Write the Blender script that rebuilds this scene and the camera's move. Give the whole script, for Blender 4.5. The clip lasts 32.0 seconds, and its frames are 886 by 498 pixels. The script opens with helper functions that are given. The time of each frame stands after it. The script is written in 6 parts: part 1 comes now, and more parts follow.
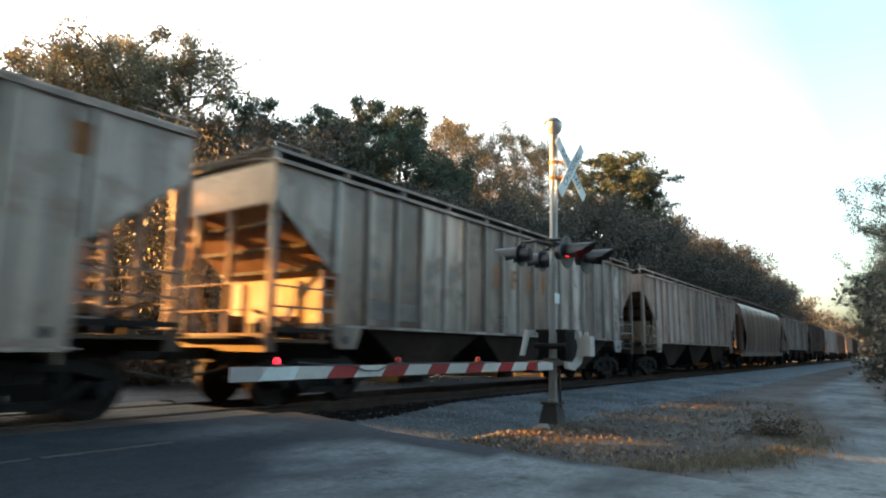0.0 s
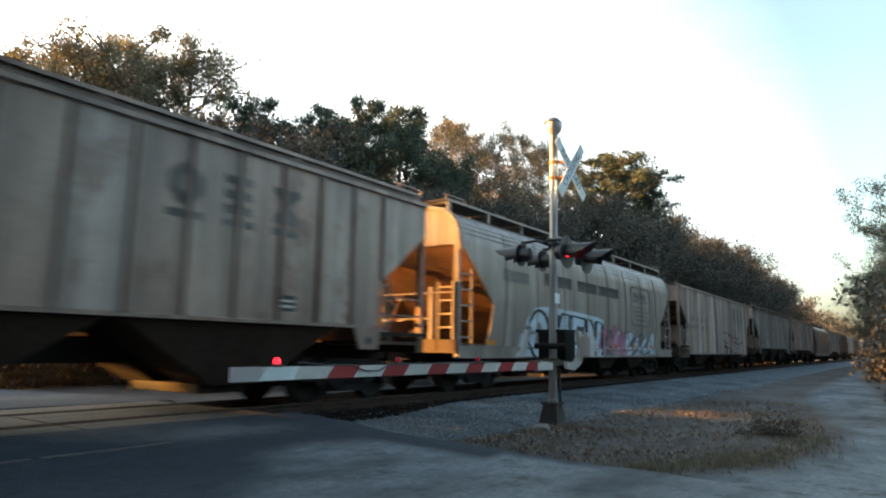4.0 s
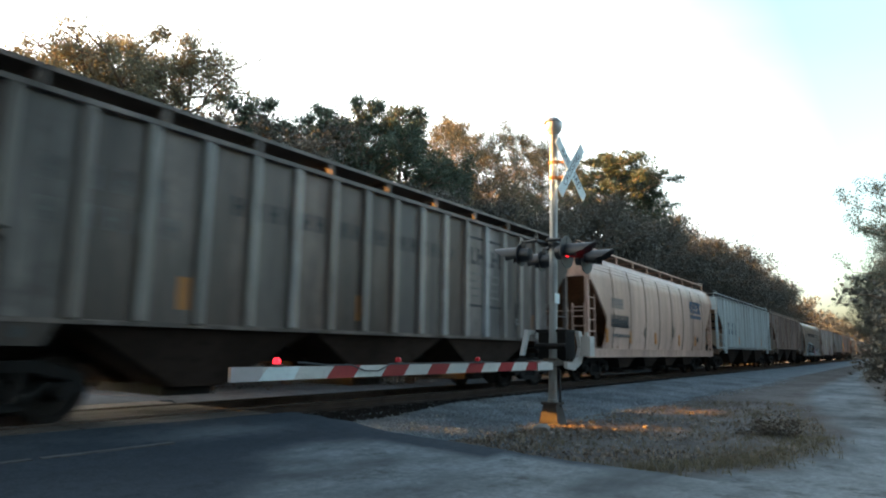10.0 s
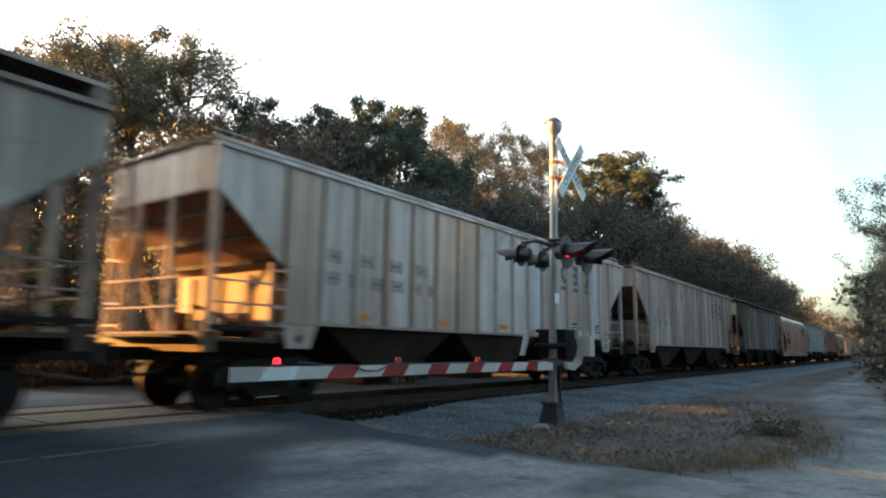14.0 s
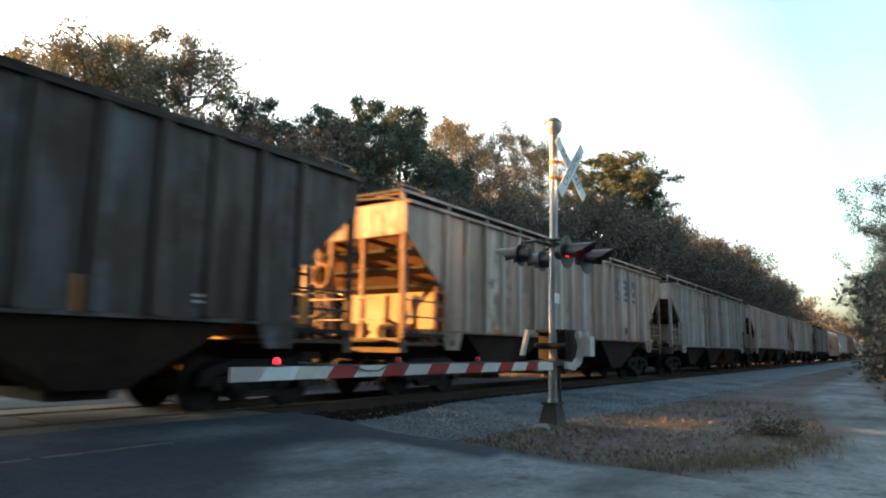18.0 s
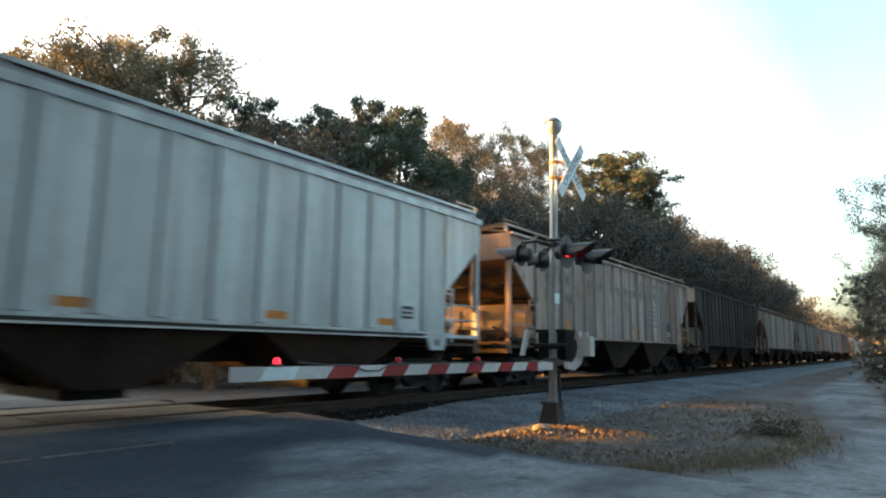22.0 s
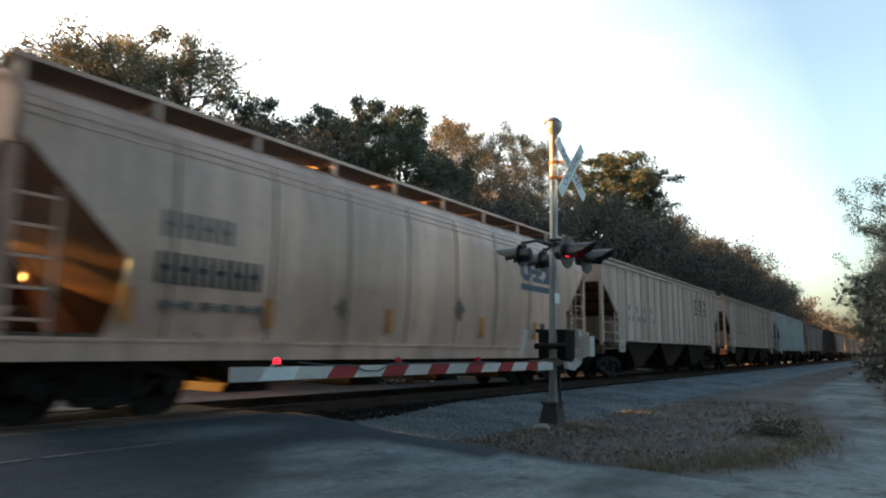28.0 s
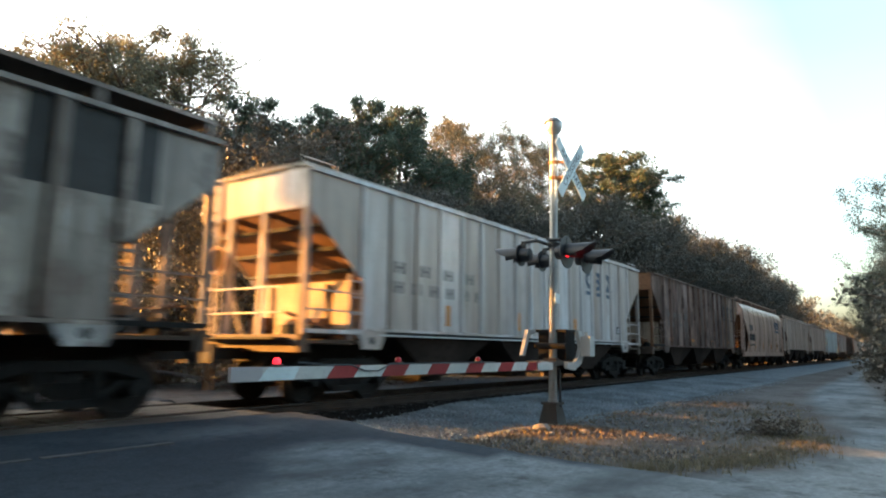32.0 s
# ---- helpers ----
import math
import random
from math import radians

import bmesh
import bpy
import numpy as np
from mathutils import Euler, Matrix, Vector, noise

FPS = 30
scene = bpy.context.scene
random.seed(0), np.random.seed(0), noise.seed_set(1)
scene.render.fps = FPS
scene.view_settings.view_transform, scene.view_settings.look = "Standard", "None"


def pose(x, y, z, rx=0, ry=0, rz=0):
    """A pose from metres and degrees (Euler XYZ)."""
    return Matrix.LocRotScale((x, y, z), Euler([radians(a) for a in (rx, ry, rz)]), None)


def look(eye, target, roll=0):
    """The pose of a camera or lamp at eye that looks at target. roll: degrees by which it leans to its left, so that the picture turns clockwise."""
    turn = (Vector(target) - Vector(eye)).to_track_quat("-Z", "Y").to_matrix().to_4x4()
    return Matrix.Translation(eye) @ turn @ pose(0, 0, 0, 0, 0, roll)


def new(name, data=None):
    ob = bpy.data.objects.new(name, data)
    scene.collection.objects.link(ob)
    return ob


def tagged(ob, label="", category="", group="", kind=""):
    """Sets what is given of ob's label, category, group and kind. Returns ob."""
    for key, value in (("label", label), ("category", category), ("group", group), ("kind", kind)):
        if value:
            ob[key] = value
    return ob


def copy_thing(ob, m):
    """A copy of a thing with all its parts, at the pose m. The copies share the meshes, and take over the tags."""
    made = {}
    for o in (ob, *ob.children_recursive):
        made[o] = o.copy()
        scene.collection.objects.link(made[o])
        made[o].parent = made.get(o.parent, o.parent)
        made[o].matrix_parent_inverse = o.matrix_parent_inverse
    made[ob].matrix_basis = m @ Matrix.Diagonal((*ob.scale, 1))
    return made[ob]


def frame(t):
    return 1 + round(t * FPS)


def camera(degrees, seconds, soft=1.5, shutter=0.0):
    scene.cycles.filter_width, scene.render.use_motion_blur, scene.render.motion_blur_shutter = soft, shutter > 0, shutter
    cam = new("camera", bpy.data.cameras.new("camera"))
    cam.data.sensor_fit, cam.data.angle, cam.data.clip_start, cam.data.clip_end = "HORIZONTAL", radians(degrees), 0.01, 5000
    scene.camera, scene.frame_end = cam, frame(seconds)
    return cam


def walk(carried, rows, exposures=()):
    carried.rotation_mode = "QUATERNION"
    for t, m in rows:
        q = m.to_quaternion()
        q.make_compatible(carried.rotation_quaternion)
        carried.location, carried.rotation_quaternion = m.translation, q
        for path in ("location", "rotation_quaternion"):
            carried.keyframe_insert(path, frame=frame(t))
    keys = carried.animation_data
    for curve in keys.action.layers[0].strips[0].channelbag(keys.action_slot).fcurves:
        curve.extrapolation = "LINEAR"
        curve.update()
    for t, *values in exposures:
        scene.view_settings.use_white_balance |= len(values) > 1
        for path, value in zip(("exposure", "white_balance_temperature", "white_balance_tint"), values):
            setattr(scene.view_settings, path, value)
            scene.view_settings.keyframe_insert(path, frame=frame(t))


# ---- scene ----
# Camera on a tripod beside a level crossing. Track along +x, z = 0 on the rail head.
cam = camera(70.0, 32.0, soft=2.0, shutter=0.55)
YAW, PITCH = radians(35.8), radians(8.95)
EYE = Vector((0.0, 0.0, 1.013))
AIM = EYE + 10 * Vector((math.cos(PITCH) * math.cos(YAW), math.cos(PITCH) * math.sin(YAW), math.sin(PITCH)))
POSE = look(EYE, AIM, 0.8)
# the camera's own exposure drifts with the brightness of what passes
DRIFT = ((0.0, 0.08), (1.0, 0.15), (2.0, 0.08), (3.0, 0.0), (6.0, -0.18), (7.0, -0.1), (8.0, -0.2), (9.0, -0.28), (10.0, 0.08), (11.0, 0.18), (12.5, 0.02), (14.0, -0.1), (17.0, -0.1), (18.0, 0.0), (19.0, 0.34), (20.0, 0.34), (22.0, 0.1), (23.0, 0.08), (24.0, -0.05), (25.0, -0.25), (28.0, -0.38), (29.0, -0.12), (30.0, 0.0), (31.0, 0.12), (32.0, 0.16))
walk(cam, [(0.0, POSE), (32.0, POSE)], [(t, 2.67 + d, 6380, 3) for t, d in DRIFT])

scene.cycles.blur_glossy = 0.0
# ---- light: low evening sun beyond the train, clear sky with thin cloud ----
SUN_EL, SUN_AZ = radians(7.7), radians(112.0)
world = bpy.data.worlds.new("sky")
scene.world = world
world.use_nodes = True
wn, wl = world.node_tree.nodes, world.node_tree.links
sky = wn.new("ShaderNodeTexSky")
sky.sky_type = "NISHITA"
sky.sun_disc = False
sky.sun_elevation = SUN_EL
sky.sun_rotation = radians(90) - SUN_AZ
sky.air_density, sky.dust_density, sky.ozone_density = 1.0, 4.5, 1.0
wn["Background"].inputs["Strength"].default_value = 0.135
wtc = wn.new("ShaderNodeTexCoord")
wmap = wn.new("ShaderNodeMapping")
wmap.inputs["Scale"].default_value = (1.2, 1.2, 5.0)
wnoise = wn.new("ShaderNodeTexNoise")
wnoise.inputs["Scale"].default_value = 1.6
wnoise.inputs["Detail"].default_value = 4.0
wramp = wn.new("ShaderNodeValToRGB")
wramp.color_ramp.elements[0].position = 0.12
wramp.color_ramp.elements[0].color = (0.35, 0.35, 0.35, 1)
wramp.color_ramp.elements[1].position = 0.46
wramp.color_ramp.elements[1].color = (0.8, 0.8, 0.8, 1)
wmix = wn.new("ShaderNodeMix")
wmix.data_type = "RGBA"
wlum = wn.new("ShaderNodeRGBToBW")
wgain = wn.new("ShaderNodeMath")
wgain.operation = "MULTIPLY"
wgain.inputs[1].default_value = 3.5
wl.new(sky.outputs["Color"], wlum.inputs["Color"])
wl.new(wlum.outputs["Val"], wgain.inputs[0])
wl.new(wgain.outputs[0], wmix.inputs["B"])
wl.new(wtc.outputs["Generated"], wmap.inputs["Vector"])
wl.new(wmap.outputs["Vector"], wnoise.inputs["Vector"])
wl.new(wnoise.outputs["Fac"], wramp.inputs["Fac"])
wclear = wn.new("ShaderNodeMapRange")
wclear.inputs["From Min"].default_value, wclear.inputs["From Max"].default_value = 0.55, 0.90
wclear.inputs["To Min"].default_value, wclear.inputs["To Max"].default_value = 0.06, 1.0
wcloud = wn.new("ShaderNodeMath")
wcloud.operation = "MULTIPLY"
wl.new(wramp.outputs["Color"], wcloud.inputs[0])
wl.new(wclear.outputs["Result"], wcloud.inputs[1])
wl.new(wcloud.outputs[0], wmix.inputs["Factor"])
wl.new(sky.outputs["Color"], wmix.inputs["A"])
# the sky brightens smoothly toward the sun's side
wdot = wn.new("ShaderNodeVectorMath")
wdot.operation = "DOT_PRODUCT"
wdot.inputs[1].default_value = (math.cos(radians(58)), math.sin(radians(58)), 0.0)
wl.new(wtc.outputs["Generated"], wdot.inputs[0])
wside = wn.new("ShaderNodeMapRange")
wside.inputs["From Min"].default_value, wside.inputs["From Max"].default_value = -1.0, 1.0
wside.inputs["To Min"].default_value, wside.inputs["To Max"].default_value = 0.80, 0.98
wl.new(wdot.outputs["Value"], wside.inputs["Value"])
wl.new(wdot.outputs["Value"], wclear.inputs["Value"])
wlit = wn.new("ShaderNodeVectorMath")
wlit.operation = "SCALE"
wl.new(wmix.outputs["Result"], wlit.inputs[0])
wl.new(wside.outputs["Result"], wlit.inputs["Scale"])
wl.new(wlit.outputs["Vector"], wn["Background"].inputs["Color"])

sun = new("sun", bpy.data.lights.new("sun", "SUN"))
sun.data.energy, sun.data.angle, sun.data.color = 5.0, radians(0.6), (1.0, 0.40, 0.07)
toward = Vector((math.cos(SUN_EL) * math.cos(SUN_AZ), math.cos(SUN_EL) * math.sin(SUN_AZ), math.sin(SUN_EL)))
sun.matrix_world = look(toward * 60, (0, 0, 0))


# ---- materials ----
def nodes_of(name):
    m = bpy.data.materials.new(name)
    m.use_nodes = True
    return m, m.node_tree.nodes, m.node_tree.links, m.node_tree.nodes["Principled BSDF"]


def noise_node(n, l, scale, detail=4.0, stretch=(1, 1, 1), rough=0.55, coords="Object"):
    tc, mp, nz = n.new("ShaderNodeTexCoord"), n.new("ShaderNodeMapping"), n.new("ShaderNodeTexNoise")
    mp.inputs["Scale"].default_value = stretch
    nz.inputs["Scale"].default_value, nz.inputs["Detail"].default_value, nz.inputs["Roughness"].default_value = scale, detail, rough
    l.new(tc.outputs[coords], mp.inputs["Vector"])
    l.new(mp.outputs["Vector"], nz.inputs["Vector"])
    return nz, mp


def ramp_node(n, l, source, lo, hi):
    r = n.new("ShaderNodeMapRange")
    r.inputs["From Min"].default_value, r.inputs["From Max"].default_value = lo, hi
    l.new(source, r.inputs["Value"])
    return r.outputs["Result"]


def mix_node(n, l, fac, a, b):
    x = n.new("ShaderNodeMix")
    x.data_type = "RGBA"
    for socket, value in (("Factor", fac), ("A", a), ("B", b)):
        if isinstance(value, (tuple, list)):
            x.inputs[socket].default_value = (*value, 1)
        elif isinstance(value, (int, float)):
            x.inputs[socket].default_value = value
        else:
            l.new(value, x.inputs[socket])
    return x.outputs["Result"]


def bump_node(n, l, height, strength, distance, bsdf):
    b = n.new("ShaderNodeBump")
    b.inputs["Strength"].default_value, b.inputs["Distance"].default_value = strength, distance
    l.new(height, b.inputs["Height"])
    l.new(b.outputs["Normal"], bsdf.inputs["Normal"])


def plain(name, colour, rough=0.7, metal=0.0, vary=0.25, scale=6.0, bump=0.15):
    """A surface of one colour with grime at two scales."""
    m, n, l, b = nodes_of(name)
    big, _ = noise_node(n, l, scale * 0.25, 3)
    fine, _ = noise_node(n, l, scale * 4, 5)
    dark = tuple(c * (1 - vary) for c in colour)
    light = tuple(min(1, c * (1 + vary * 0.6)) for c in colour)
    c1 = mix_node(n, l, ramp_node(n, l, big.outputs["Fac"], 0.35, 0.65), dark, light)
    c2 = mix_node(n, l, ramp_node(n, l, fine.outputs["Fac"], 0.5, 0.75), c1, tuple(c * (1 - vary) for c in colour))
    l.new(c2, b.inputs["Base Color"])
    b.inputs["Roughness"].default_value, b.inputs["Metallic"].default_value = rough, metal
    bump_node(n, l, fine.outputs["Fac"], bump, 0.01, b)
    return m


def car_paint(name, base, rust=0.3, grime=0.4, rust_colour=(0.16, 0.075, 0.04), grime_colour=(0.07, 0.06, 0.055), fade=(1, 1, 1), seed=0.0, contrast=1.22, brown=0.26, patchy=0.75, coat=0.42, gloss=(0.36, 0.6), bands=0.0, band_colour=(0.03, 0.024, 0.022), shine=0.5):
    """Weathered railcar paint: faded sheets, grime run down in streaks, rust in blotches and at seams."""
    m, n, l, b = nodes_of(name)
    off = (seed * 7.3, seed * 3.1, seed * 1.7)
    info = n.new("ShaderNodeObjectInfo")

    def shifted(mp, start):
        """Every sheet carries its own stretch of the pattern."""
        far = n.new("ShaderNodeVectorMath")
        far.operation = "MULTIPLY_ADD"
        l.new(info.outputs["Random"], far.inputs[0])
        far.inputs[1].default_value, far.inputs[2].default_value = (37.0, 19.0, 11.0), start
        l.new(far.outputs["Vector"], mp.inputs["Location"])
    panel, mp = noise_node(n, l, 0.9, 2, (1.0, 0.6, 0.12))
    shifted(mp, off)
    streak, mp = noise_node(n, l, 2.2, 5, (1.6, 1.6, 0.10), 0.65)
    shifted(mp, off)
    blot, mp = noise_node(n, l, 1.3, 7, (1, 1, 0.7), 0.68)
    shifted(mp, (off[1], off[2], off[0]))
    fine, _ = noise_node(n, l, 26, 4)
    c = mix_node(n, l, ramp_node(n, l, panel.outputs["Fac"], 0.40, 0.58), tuple(x * (1 - brown * k) for x, k in zip(base, (0.85, 1.0, 1.1))), tuple(min(0.8, x * f * contrast) for x, f in zip(base, fade)))
    g = n.new("ShaderNodeMath")
    g.operation = "MULTIPLY"
    g.inputs[1].default_value = grime
    l.new(ramp_node(n, l, streak.outputs["Fac"], 0.44, 0.62), g.inputs[0])
    c = mix_node(n, l, g.outputs[0], c, grime_colour)
    if bands:
        wide, mp = noise_node(n, l, 1.7, 3, (1.0, 1.0, 0.22), 0.6)
        shifted(mp, (off[2], off[1], off[0]))
        q = n.new("ShaderNodeMath")
        q.operation = "MULTIPLY"
        q.inputs[1].default_value = bands
        l.new(ramp_node(n, l, wide.outputs["Fac"], 0.46, 0.60), q.inputs[0])
        c = mix_node(n, l, q.outputs[0], c, band_colour)
    lo = 0.665 - 0.3 * rust
    r = n.new("ShaderNodeMath")
    r.operation = "MULTIPLY"
    r.inputs[1].default_value = min(1.0, 0.35 + rust)
    l.new(ramp_node(n, l, blot.outputs["Fac"], lo, lo + 0.09), r.inputs[0])
    c = mix_node(n, l, r.outputs[0], c, rust_colour)
    grit, mp = noise_node(n, l, 3.2, 9, (1, 1, 0.6), 0.78)
    shifted(mp, (off[2], off[0], off[1]))
    k = n.new("ShaderNodeMath")
    k.operation = "MULTIPLY"
    k.inputs[1].default_value = 0.25 + 0.45 * grime
    l.new(ramp_node(n, l, grit.outputs["Fac"], 0.48, 0.68), k.inputs[0])
    c = mix_node(n, l, k.outputs[0], c, tuple(0.45 * x + 0.25 * g for x, g in zip(base, grime_colour)))
    c = mix_node(n, l, ramp_node(n, l, fine.outputs["Fac"], 0.55, 0.9), c, tuple(x * 0.6 for x in base))
    tint = n.new("ShaderNodeValToRGB")
    for _ in range(3):
        tint.color_ramp.elements.new(0.5)
    tones = ((0.0, (-0.42, -0.50, -0.55)), (0.28, (-0.18, -0.29, -0.35)), (0.52, (-0.03, -0.06, -0.09)), (0.8, (0.10, 0.10, 0.10)), (1.0, (0.05, 0.15, 0.24)))
    for e, (at, k) in zip(tint.color_ramp.elements, tones):
        e.position, e.color = at, (*(max(0.2, 1 + patchy * q) for q in k), 1)
    l.new(info.outputs["Random"], tint.inputs["Fac"])
    sheet = n.new("ShaderNodeMix")
    sheet.data_type, sheet.blend_type = "RGBA", "MULTIPLY"
    sheet.inputs["Factor"].default_value = 1.0
    l.new(c, sheet.inputs["A"])
    l.new(tint.outputs["Color"], sheet.inputs["B"])
    l.new(sheet.outputs["Result"], b.inputs["Base Color"])
    rough = n.new("ShaderNodeMapRange")
    rough.inputs["To Min"].default_value, rough.inputs["To Max"].default_value = gloss
    l.new(streak.outputs["Fac"], rough.inputs["Value"])
    l.new(rough.outputs["Result"], b.inputs["Roughness"])
    b.inputs["Specular IOR Level"].default_value = shine
    b.inputs["Coat Weight"].default_value, b.inputs["Coat Roughness"].default_value = coat, 0.26
    bump_node(n, l, panel.outputs["Fac"], 0.25, 0.03, b)
    return m


def leaf_paint(name, dark, light, through_light=0.35):
    m, n, l, b = nodes_of(name)
    geo = n.new("ShaderNodeNewGeometry")
    patch, _ = noise_node(n, l, 0.5, 2)
    c = mix_node(n, l, geo.outputs["Random Per Island"], dark, light)
    c = mix_node(n, l, ramp_node(n, l, patch.outputs["Fac"], 0.4, 0.7), c, tuple((d + e) * 0.4 for d, e in zip(dark, light)))
    l.new(c, b.inputs["Base Color"])
    b.inputs["Roughness"].default_value = 0.6
    t = n.new("ShaderNodeBsdfTranslucent")
    l.new(c, t.inputs["Color"])
    mix = n.new("ShaderNodeMixShader")
    mix.inputs["Fac"].default_value = through_light
    l.new(b.outputs["BSDF"], mix.inputs[1])
    l.new(t.outputs["BSDF"], mix.inputs[2])
    l.new(mix.outputs["Shader"], n["Material Output"].inputs["Surface"])
    return m


def glow(name, colour, strength):
    m, n, l, b = nodes_of(name)
    b.inputs["Base Color"].default_value = (*colour, 1)
    b.inputs["Emission Color"].default_value = (*colour, 1)
    b.inputs["Emission Strength"].default_value = strength
    b.inputs["Roughness"].default_value = 0.25
    return m


def ground_paint(name, tones, scale, bump, dist, coarse=0.25):
    m, n, l, b = nodes_of(name)
    big, _ = noise_node(n, l, coarse, 5, rough=0.6)
    mid, _ = noise_node(n, l, scale * 0.2, 6, rough=0.7)
    fine, _ = noise_node(n, l, scale, 6, rough=0.7)
    c = mix_node(n, l, ramp_node(n, l, big.outputs["Fac"], 0.38, 0.62), tones[0], tones[1])
    c = mix_node(n, l, ramp_node(n, l, mid.outputs["Fac"], 0.45, 0.7), c, tones[2])
    c = mix_node(n, l, ramp_node(n, l, fine.outputs["Fac"], 0.5, 0.8), c, tones[3])
    l.new(c, b.inputs["Base Color"])
    b.inputs["Roughness"].default_value = 0.95
    b.inputs["Specular IOR Level"].default_value = 0.08
    bump_node(n, l, fine.outputs["Fac"], bump, dist, b)
    return m


M_BALLAST = ground_paint("grey ballast bed", ((0.153, 0.179, 0.2), (0.205, 0.236, 0.255), (0.0984, 0.117, 0.128), (0.289, 0.325, 0.345)), 18, 0.9, 0.05, 0.6)
M_DARKBED = ground_paint("oily ballast", ((0.024, 0.021, 0.019), (0.034, 0.03, 0.027), (0.018, 0.016, 0.015), (0.06, 0.055, 0.05)), 18, 0.9, 0.05, 0.6)
M_STONE = plain("ballast stone", (0.231, 0.264, 0.285), 0.9, 0, 0.4, 3, 0.4)
M_LINE = plain("worn road paint", (0.115, 0.118, 0.12), 0.8, 0, 0.5, 5)
M_RAIL = plain("rusty rail steel", (0.06, 0.042, 0.033), 0.55, 0.6, 0.3, 8)
M_RAILTOP = plain("polished rail head", (0.6, 0.58, 0.56), 0.22, 1.0, 0.1, 8)
M_TIE = plain("weathered timber", (0.05, 0.042, 0.036), 0.9, 0, 0.4, 3)
M_PLANK = plain("crossing timber", (0.11, 0.09, 0.075), 0.85, 0, 0.35, 3)
# Steel and wheel colours hold the shade under the cars besides grime.
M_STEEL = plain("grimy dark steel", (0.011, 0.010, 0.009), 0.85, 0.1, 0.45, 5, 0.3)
DULLWHITE = plain("dusty white sill paint", (0.55, 0.56, 0.55), 0.6, 0, 0.25, 4)
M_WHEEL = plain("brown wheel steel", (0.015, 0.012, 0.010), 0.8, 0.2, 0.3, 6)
M_GALV = plain("galvanised steel", (0.32, 0.33, 0.33), 0.5, 0.3, 0.18, 5, 0.1)
M_ALU = plain("aluminium paint", (0.62, 0.62, 0.60), 0.45, 0.3, 0.15, 6, 0.1)
M_BLACK = plain("black enamel", (0.032, 0.036, 0.042), 0.45, 0, 0.3, 6, 0.05)
M_WHITE = plain("white sign sheeting", (0.76, 0.86, 0.88), 0.5, 0, 0.1, 4, 0.05)
M_RED = plain("red sheeting", (0.30, 0.012, 0.018), 0.45, 0, 0.2, 4, 0.05)
M_ARMGREY = plain("dull white arm paint", (0.60, 0.60, 0.58), 0.55, 0, 0.18, 4, 0.05)
M_RUSTY = plain("rusted bracket", (0.36, 0.17, 0.07), 0.75, 0.3, 0.35, 8)
M_CONC = plain("dark cast base", (0.07, 0.065, 0.06), 0.85, 0, 0.35, 4)
M_REDLAMP = glow("lit red lens", (1.0, 0.015, 0.03), 0.55)
M_REDDIM = plain("dark red lens", (0.10, 0.01, 0.012), 0.25, 0, 0.2, 5, 0.02)
M_LETTER = plain("dark lettering paint", (0.03, 0.032, 0.036), 0.6, 0, 0.3, 6, 0.05)
M_LETTERBLUE = plain("faded blue lettering paint", (0.06, 0.09, 0.14), 0.6, 0, 0.3, 6, 0.05)
M_LETTERFADE = plain("faded grey lettering paint", (0.16, 0.15, 0.145), 0.7, 0, 0.35, 6, 0.05)
M_ORANGE = plain("amber reflective strip", (0.54, 0.20, 0.022), 0.45, 0, 0.25, 5, 0.05)
M_PLATE = plain("black stencil panel", (0.02, 0.02, 0.022), 0.5, 0, 0.2, 6, 0.05)
M_PLATEWHITE = plain("white stencil bars", (0.6, 0.6, 0.6), 0.6, 0, 0.2, 6, 0.05)
M_BARK = plain("bark", (0.13, 0.10, 0.075), 0.95, 0, 0.4, 3, 0.6)
M_BARKPALE = plain("pale bark", (0.24, 0.20, 0.16), 0.95, 0, 0.3, 3, 0.6)
M_OAK = leaf_paint("olive oak leaves", (0.10, 0.098, 0.06), (0.225, 0.212, 0.138), 0.34)
M_PINE = leaf_paint("dark green leaves", (0.033, 0.0506, 0.0352), (0.0825, 0.116, 0.0726), 0.24)
M_BROWN = leaf_paint("pale russet leaves", (0.08, 0.082, 0.052), (0.185, 0.172, 0.115), 0.2)
M_DUSK = leaf_paint("grey green leaves", (0.05, 0.06, 0.045), (0.145, 0.16, 0.125), 0.4)
M_UNDER = leaf_paint("dark undergrowth leaves", (0.0486, 0.0499, 0.0422), (0.105, 0.101, 0.0806), 0.14)
M_GRASS = leaf_paint("dry grass blades", (0.0978, 0.0862, 0.0483), (0.253, 0.218, 0.138))
M_LITTER = leaf_paint("fallen leaves", (0.08, 0.06, 0.045), (0.34, 0.28, 0.21), 0.1)
M_PINK = plain("pink spray paint", (0.42, 0.15, 0.22), 0.6, 0, 0.3, 4)
M_PINKPALE = plain("pale mauve spray paint", (0.40, 0.27, 0.34), 0.6, 0, 0.3, 4)
M_SPRAY = plain("pale blue spray paint", (0.50, 0.60, 0.68), 0.6, 0, 0.2, 4)


